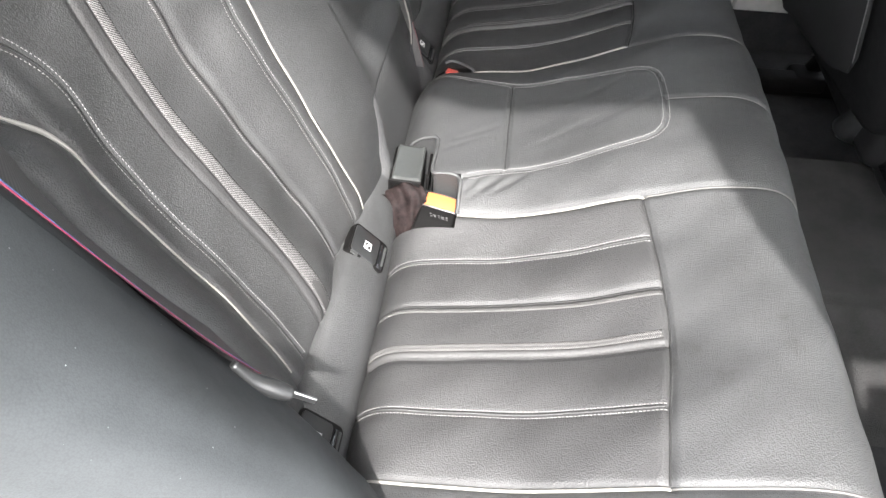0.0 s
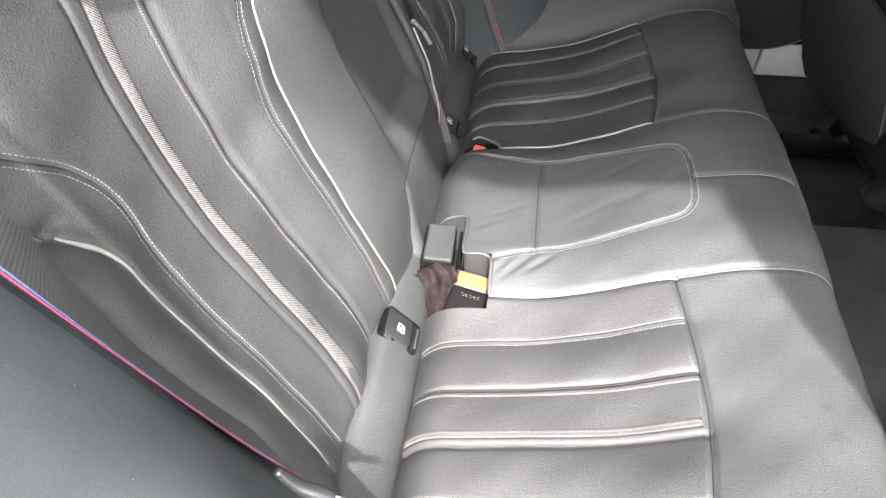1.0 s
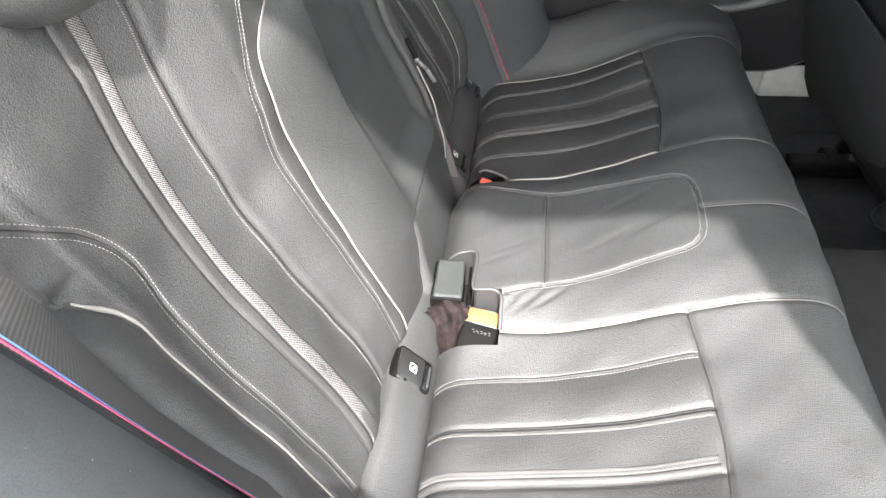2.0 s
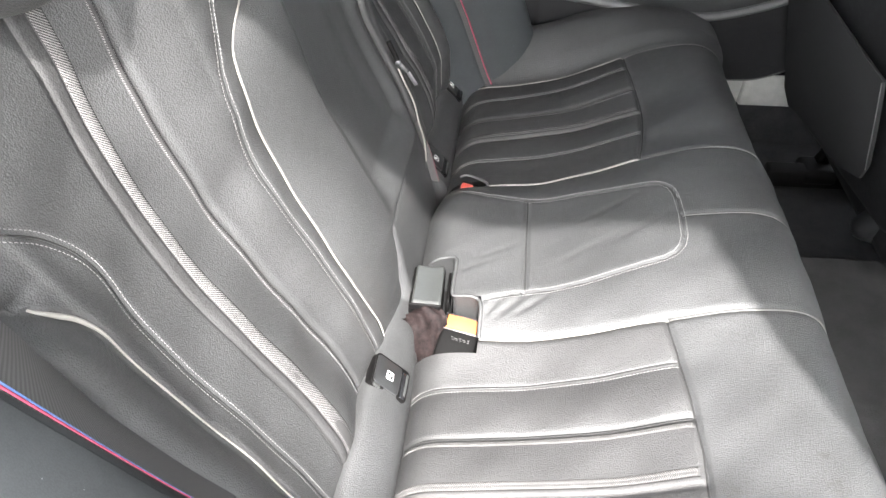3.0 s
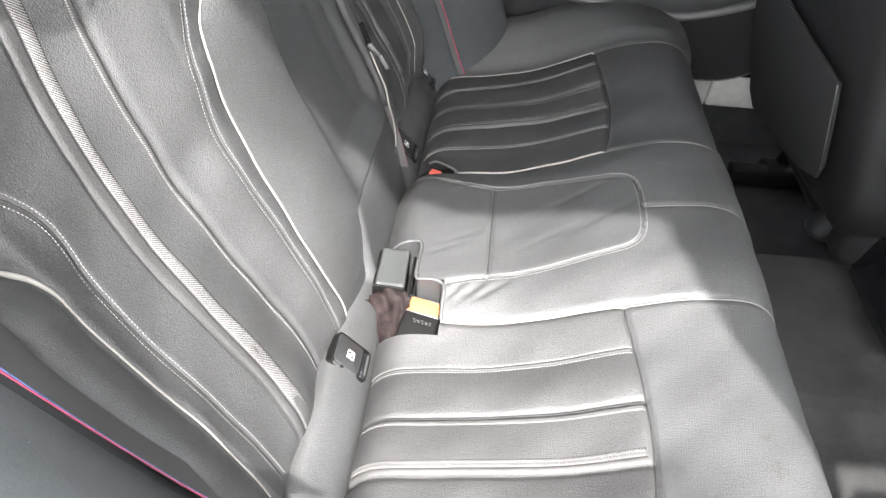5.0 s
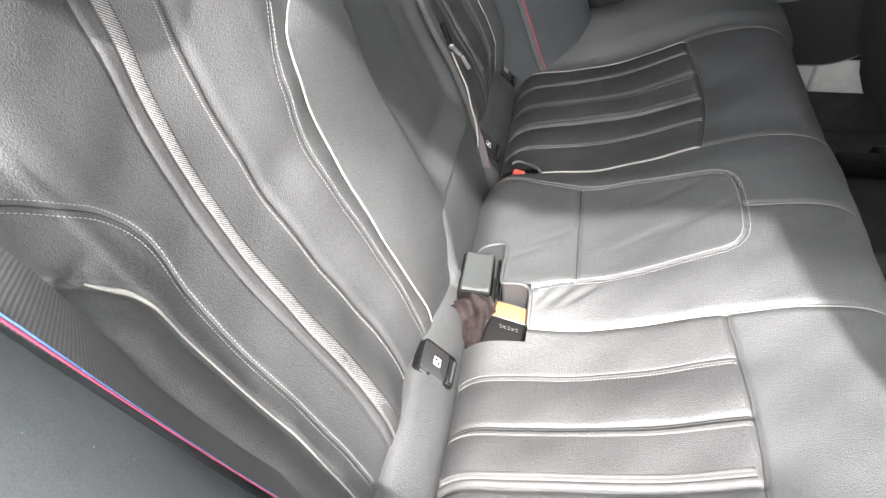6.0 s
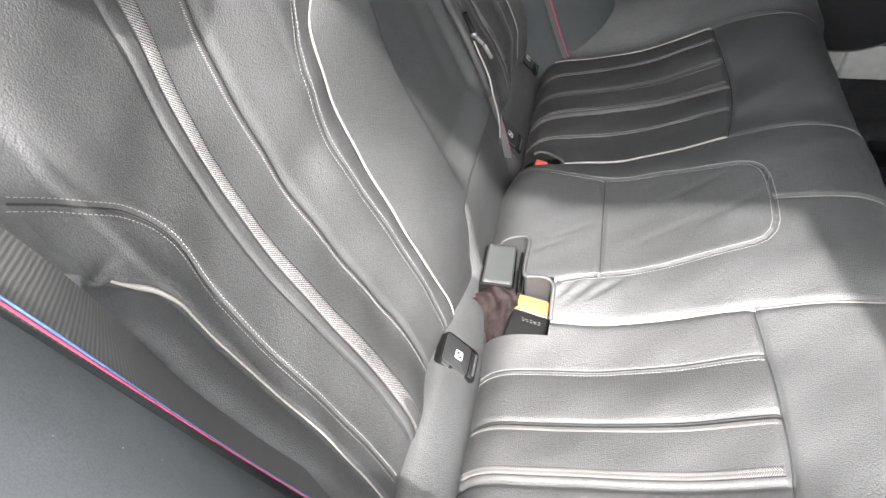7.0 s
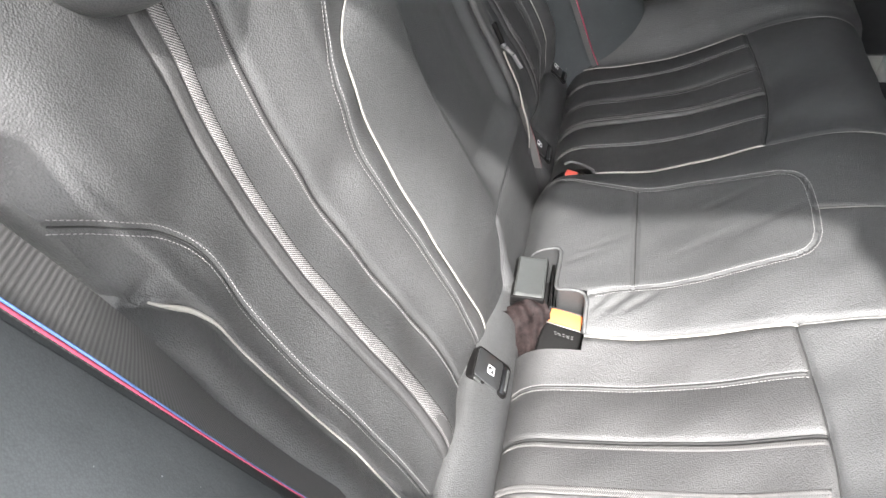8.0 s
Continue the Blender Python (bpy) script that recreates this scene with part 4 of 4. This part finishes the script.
for yy in (0.20, 0.57):
    part("rail", box((0.55, 0.04, 0.05), (1.02, yy, 0.10), 0.006), BLACK, front, "black seat rail")
part("rail_cap", box((0.085, 0.075, 0.045), (0.865, 0.585, 0.105), 0.014), BLACK, front, "black rail end cap")
part("rail_post", box((0.03, 0.03, 0.14), (0.895, 0.60, 0.18), 0.006, pose(0.895, 0.60, 0.18, 0, 20, 0)), BLACK, front)
part("rail_bolt", tube([(0.866, 0.612, 0.157), (0.874, 0.606, 0.158)], 0.004, 10), GREY_TAB, front, "small grey bolt")
part("side_cover", box((0.10, 0.05, 0.11), (0.83, 0.215, 0.27), 0.02, pose(0.83, 0.215, 0.27, 15, 25, 20)), BLACK_SATIN, front, "black plastic side cover")

# ================= centre console =================
console = thing("centre_console", (1.0, 0.03, 0.2), "dark centre console with gloss black rear panel", "console")
part("body", box((0.60, 0.27, 0.30), (1.155, 0.035, 0.335), 0.02), TRIM_DARK, console)
part("rear_panel", box((0.016, 0.22, 0.13), (0.848, 0.035, 0.30), 0.005, pose(0.848, 0.035, 0.30, 0, 12, 0)), GLOSS, console, "gloss black panel")
part("lower_panel", box((0.014, 0.25, 0.055), (0.850, 0.035, 0.225), 0.004), BLACK_SATIN, console)
part("bezel", tube(curve([(0.836, 0.15, 0.36), (0.842, 0.155, 0.30), (0.85, 0.15, 0.25), (0.851, 0.10, 0.243), (0.851, 0.0, 0.243)], 40), 0.003, 6), GREY_TAB, console, "thin grey bezel")
part("knob", tube([(0.838, 0.152, 0.222), (0.846, 0.152, 0.224)], 0.013, 14), BLACK_SATIN, console)
for yy, zz in ((0.088, 0.232), (0.070, 0.228)):
    for k in range(3):
        part("symbol", box((0.0012, 0.0018, 0.009), (0.8425, yy + k * 0.0035 - 0.0035, zz), 0), WHITE_INK, console, "small white symbol bar")

# ================= child seat anchor covers =================
ANCH = Matrix(((0.665, 0, 0.747, 0.0000), (0, 1, 0, 0), (-0.747, 0, 0.665, 0.3245), (0, 0, 0, 1)))


def moved(geo, m):
    return [tuple(m @ Vector(v)) for v in geo[0]], geo[1]


def plate(w, h, r, z0, z1, cx=0.0, cy=0.0, n=5):
    """A rounded plate w by h, from z0 to z1."""
    pts = []
    for sx, sy, a0 in ((1, 1, 0), (-1, 1, 90), (-1, -1, 180), (1, -1, 270)):
        for k in range(n):
            a = radians(a0 + 90 * k / (n - 1))
            pts.append((cx + sx * (w / 2 - r) + r * math.cos(a), cy + sy * (h / 2 - r) + r * math.sin(a)))
    return prism(pts, z0, z1, axis=2, bevel=min(0.0008, (z1 - z0) * 0.3))


def anchor_cover(y, label):
    m = Matrix.Translation((0, y, 0)) @ ANCH
    c = thing("anchor_cover", tuple(m.translation), label, "anchor cover", "child seat anchor covers")
    part("frame", moved(plate(0.064, 0.052, 0.008, -0.016, 0.0006), m), BLACK, c)
    lid = part("lid", moved(plate(0.045, 0.044, 0.005, -0.004, 0.0022, -0.007, 0.0005), m), BLACK_SATIN, c, "satin black lid")
    part("slot", moved(box((0.011, 0.042, 0.006), (0.0235, 0.0, -0.0018), 0.0015), m), GLOSS, c)
    part("tab", moved(box((0.0035, 0.034, 0.003), (0.0265, 0.002, 0.0012), 0.001), m), GREY_SATIN, c, "grey plastic tab")
    part("corner", moved(box((0.012, 0.005, 0.0025), (-0.022, -0.0245, 0.0008), 0.001), m), GREY_SATIN, c)
    ring = [(0.0056 * sx, 0.0056 * sy) for sx, sy in ((1, 1), (-1, 1), (-1, -1), (1, -1))]
    t = 0.0010
    h = 0.0025
    geos = []
    for a, b in zip(ring, ring[1:] + ring[:1]):
        cx, cy = (a[0] + b[0]) / 2, (a[1] + b[1]) / 2
        geos.append(box((abs(a[0] - b[0]) + t, abs(a[1] - b[1]) + t, 0.0006), (cx - 0.004, cy, h), 0))
    geos.append(box((0.0075, 0.0026, 0.0006), (0, 0, 0), 0, Matrix.Translation((-0.0035, 0.0005, h)) @ Matrix.Rotation(0.7, 4, "Z")))
    geos.append(box((0.0035, 0.0016, 0.0006), (0, 0, 0), 0, Matrix.Translation((-0.0055, -0.003, h)) @ Matrix.Rotation(-0.4, 4, "Z")))
    part("symbol", moved(join(geos), m), WHITE_INK, lid, "white printed square symbol")
    return c


for yy in (-0.252, -0.531, 0.252, 0.530):
    anchor_cover(yy, "small black plastic child seat anchor cover with white symbol")

# ================= buckles in the cushion =================
pk = thing("buckle_pocket", (0.05, -0.1, 0.25), "dark recess with leather rim in the bench cushion", "buckle pocket")
part("floor", box((0.13, 0.16, 0.01), (0.055, -0.105, 0.262)), SEAM, pk)


def rim_path(pts):
    q = []
    for x, y in pts:
        p = cushion(u_of(x), y)
        q.append((p[0], p[1], p[2] + 0.001))
    return q


corner = [(0.004, -0.033), (0.03, -0.0335), (0.058, -0.034), (0.067, -0.039), (0.0695, -0.05), (0.0695, -0.085), (0.0695, -0.108), (0.073, -0.1165), (0.085, -0.1175), (0.100, -0.1185), (0.109, -0.122), (0.1135, -0.132), (0.1135, -0.15), (0.1135, -0.174)]
part("rim", tube(even(curve(rim_path(corner), 120), 120), 0.0032, 10), LEATHER, pk, "rounded leather rim")
wall = np.array(even(curve(rim_path(corner), 60), 60))
part("wall", sheet(np.stack([wall, wall * np.array([1, 1, 0]) + np.array([0, 0, 0.262])], 1), flip=True), LEATHER_SMOOTH, pk)

bk = thing("belt_buckle", (0.025, -0.09, 0.27), "black plastic centre belt buckle standing in its pocket", "belt buckle", "belt buckles")
m = pose(0.026, -0.086, 0.304, -6, 4, 2)
part("body", moved(box((0.050, 0.090, 0.062), (0, 0, -0.003), 0.004, None, 3), m), BLACK, bk)
v = np.linspace(-1, 1, 21)
gx, gy = np.meshgrid(np.linspace(-0.0205, 0.0235, 21), np.linspace(-0.0475, 0.0435, 21), indexing="ij")
gz = 0.0362 - 0.0030 * (1 - v[:, None] ** 2) * (1 - 0.3 * v[None] ** 2)
gz[[0, -1]] -= 0.005
gz[:, [0, -1]] -= 0.005
part("cover", moved(sheet(np.stack([gx, gy, gz + 0 * gx], -1)), m), GREY_SATIN, bk, "dark grey satin hollowed cover")
part("flank", moved(box((0.006, 0.086, 0.060), (0, 0, 0), 0.002, m=pose(-0.0245, 0, 0.004, 0, 18, 0)), m), BLACK_SATIN, bk, "black bevelled flank")
part("lip", moved(box((0.048, 0.004, 0.010), (0, -0.0475, 0.028), 0.0015), m), BLACK, bk)
part("catch", moved(box((0.010, 0.004, 0.006), (0.006, -0.0475, 0.018), 0.001), m), BLACK_SATIN, bk)
part("side_plate", moved(box((0.004, 0.066, 0.05), (0.033, 0.004, 0.002), 0.0015), m), BLACK, bk)
part("tongue", moved(box((0.002, 0.045, 0.04), (0.039, 0.004, 0.008), 0.0008), m), METAL, bk, "thin metal plate")

bk2 = thing("belt_buckle", (0.08, -0.15, 0.27), "black belt buckle with an orange release button", "belt buckle", "belt buckles")
m = pose(0.082, -0.150, 0.284, 12, 6, -9)
shell = part("body", moved(box((0.058, 0.072, 0.058), (0, -0.008, 0), 0.006, None, 3), m), BLACK, bk2)
crown = [(-0.0235, 0.026)] + [(0.0235 * k, 0.0300 + 0.0016 * (1 - k * k)) for k in v] + [(0.0235, 0.026)]
part("button", moved(prism(crown, 0.0045, 0.0262, axis=1, bevel=0.0006), m), ORANGE, shell, "orange release button")
part("edge", moved(box((0.050, 0.0016, 0.003), (0.0, 0.0028, 0.0292), 0.0006), m), METAL, shell, "bright worn edge")
part("rim", moved(join([box((0.056, 0.0022, 0.0030), (0, 0.0278, 0.0285), 0.0008), box((0.0022, 0.026, 0.0030), (-0.0262, 0.0145, 0.0288), 0.0008), box((0.0022, 0.026, 0.0030), (0.0262, 0.0145, 0.0288), 0.0008)]), m), BLACK_SATIN, shell, "black frame round the button")
for k in range(5):
    part("print_bar", moved(box((0.0046 if k % 2 else 0.003, 0.0011, 0.0005), (-0.009 + k * 0.0062, -0.0080 - 0.0012 * (k % 2), 0.0291), 0), m), GREY_TAB, shell, "small pale print bar")
    part("print_bar", moved(box((0.0032, 0.0009, 0.0005), (-0.007 + k * 0.0058, -0.0115, 0.0291), 0), m), GREY_TAB, shell, "small pale print bar")
slv = curve([(0.006, -0.126, 0.316), (0.030, -0.133, 0.333), (0.046, -0.146, 0.325), (0.050, -0.160, 0.300), (0.050, -0.172, 0.275)], 40)
across = np.array([0.016, 0.009, 0.003])
cols3 = []
for k in np.linspace(-1.9, 1.0, 22):
    fold = 0.0030 * np.sin(np.linspace(0, 9, 40) + 2.5 * k) + 0.0035 * (1 - k * k * 0.3) + 0.0028 * math.sin(5.5 * k)
    cols3.append(slv + across * k + np.array([0.0, -0.3, 0.95])[None] * fold[:, None])
part("sleeve", sheet(np.stack(cols3, 1), flip=True), WEB_PALE, bk2, "crumpled dark brown webbing sleeve")

bk3 = thing("belt_buckle", (0.07, 0.18, 0.27), "belt buckle with red release button sunk between the seats", "belt buckle", "belt buckles")
m = pose(0.066, 0.182, 0.298, 12, 8, -12)
part("body", moved(box((0.034, 0.024, 0.05), (0, 0, 0), 0.004), m), BLACK, bk3)
part("button", moved(box((0.021, 0.013, 0.005), (-0.004, -0.001, 0.0265), 0.002), m), RED, bk3, "red release button")
part("rim", tube(curve([(0.050, 0.196, 0.330), (0.062, 0.198, 0.334), (0.08, 0.193, 0.333), (0.098, 0.183, 0.332), (0.104, 0.177, 0.330)], 30), 0.003, 8), LEATHER, bk3)

# ================= belts =================
def side_belt(side, z0, z1, label):
    zz = np.linspace(z0, z1, 90)
    ex, ey = pad_edge(side, zz)
    b = thing("seat_belt", (float(ex[0]), side * 0.56, z0), label, "seat belt", "seat belts")
    run = np.stack([ex, side * ey, zz], 1)
    turn = smooth(0.60, 0.82, zz)[:, None]
    into = np.array([-0.098, 0.066, 0.0]) * (1 - turn) + np.array([-0.020, 0.043, 0.0]) * turn if side < 0 else np.array([-0.012, -0.007, 0.0])
    lift = np.array([0.9, 0.42, 0.0]) * 0.0012 if side < 0 else np.array([0.3, -0.6, 0.0]) * 0.0012

    def lane(a, c, h=0.0, n=3):
        return sheet(np.stack([run + into * k + lift * h * (1 + 0.5 * math.sin(math.pi * i / (n - 1))) for i, k in enumerate(np.linspace(a, c, n))], 1), flip=side > 0)

    aside = into / (np.linalg.norm(into, axis=-1, keepdims=True) + 1e-9)

    def edge_lane(a, c):
        return sheet(np.stack([run + aside * k + lift * (1 + 0.6 * math.sin(math.pi * i / 4)) for i, k in enumerate(np.linspace(a, c, 5))], 1), flip=side > 0)

    part("webbing", lane(0.0, 1.0, 0.0, 9), WEB, b)
    if side < 0:
        part("red_stripe", edge_lane(0.0003, 0.0034), STRIPE_RED, b, "pinkish red edge stripe")
        part("blue_stripe", edge_lane(0.0034, 0.0058), STRIPE_BLUE, b, "light blue edge stripe")
    else:
        part("red_stripe", tube(run + into * 0.03 + lift, 0.0016, 8), STRIPE_RED, b, "pinkish red edge stripe")
        part("blue_stripe", tube(run + into * 0.07 + lift, 0.0005, 8), STRIPE_BLUE, b, "light blue edge stripe")
        part("selvedge", tube(run - into * 0.012 + lift, 0.0014, 6), BLACK_SATIN, b)
    return b


side_belt(-1, 0.50, 0.99, "black seat belt webbing with blue and red edge stripes")
side_belt(1, 0.29, 0.99, "black belt webbing with thin red edge by the shut door")

anchor = thing("belt_anchor", (-0.005, -0.56, 0.48), "grey metal lower belt anchor beside the side pad", "belt anchor")
pa = curve([(-0.034, -0.563, 0.534), (-0.022, -0.563, 0.509), (-0.004, -0.562, 0.496), (0.008, -0.561, 0.489)], 24)
part("sleeve", tube(pa, 0.002 + 0.0065 * np.sin(np.linspace(0.25, np.pi * 0.8, 24)), 12), BLACK_SATIN, anchor)
part("plate", box((0.026, 0.003, 0.010), (0, 0, 0), 0.001, pose(0.016, -0.560, 0.484, 0, 25, 0)), METAL, anchor, "metal end plate")

# belt and tongue beside the centre backrest
cb = thing("centre_belt", (0.0, 0.21, 0.33), "folded black centre belt with a red edge thread", "seat belt")
run = curve([(-0.050, 0.2130, 0.47), (-0.022, 0.2110, 0.428), (-0.004, 0.2050, 0.375), (0.010, 0.198, 0.315)], 40)
G = np.stack([run + np.array([-0.022, 0.006, 0.0]), run + np.array([-0.010, 0.0, 0.0]), run], 1)
part("webbing", sheet(G), WEB, cb)
part("red_stripe", tube(run, 0.0006, 6), STRIPE_DULL, cb, "dull red edge thread")
tg = thing("belt_tongue", (-0.04, 0.205, 0.50), "small black and chrome belt tongue hanging by the centre backrest", "belt tongue")
part("loop", tube(curve([(-0.063, 0.197, 0.592), (-0.058, 0.197, 0.578), (-0.053, 0.197, 0.565), (-0.051, 0.197, 0.558)], 24), 0.0042, 10), BLACK, tg)
part("clip", box((0.008, 0.007, 0.009), (0, 0, 0), 0.002, pose(-0.050, 0.196, 0.556, 0, 25, 0)), METAL, tg, "chrome clip")
part("stem", tube([(-0.047, 0.196, 0.553), (-0.035, 0.196, 0.541)], 0.0035, 10), GREY_TAB, tg)
part("plate", box((0.026, 0.003, 0.007), (0, 0, 0), 0.001, pose(-0.028, 0.196, 0.528, 0, 62, 0)), METAL, tg, "chrome tongue plate")

# ================= headrest =================
hr = thing("headrest", (-0.2, -0.41, 0.88), "black leather headrest above the backrest", "headrest")
bm = bmesh.new()
bmesh.ops.create_uvsphere(bm, u_segments=40, v_segments=28, radius=1.0)
for v in bm.verts:
    c = v.co
    s3 = [math.copysign(abs(k) ** 0.72, k) for k in c]
    v.co = (-0.256 + 0.085 * s3[0] - 0.02 * s3[2], -0.303 + 0.109 * s3[1], 0.979 + 0.114 * s3[2])
bm.verts.index_update()
geo = [v.co[:] for v in bm.verts], [[v.index for v in f.verts] for f in bm.faces]
bm.free()
part("pad", geo, LEATHER_SMOOTH, hr)
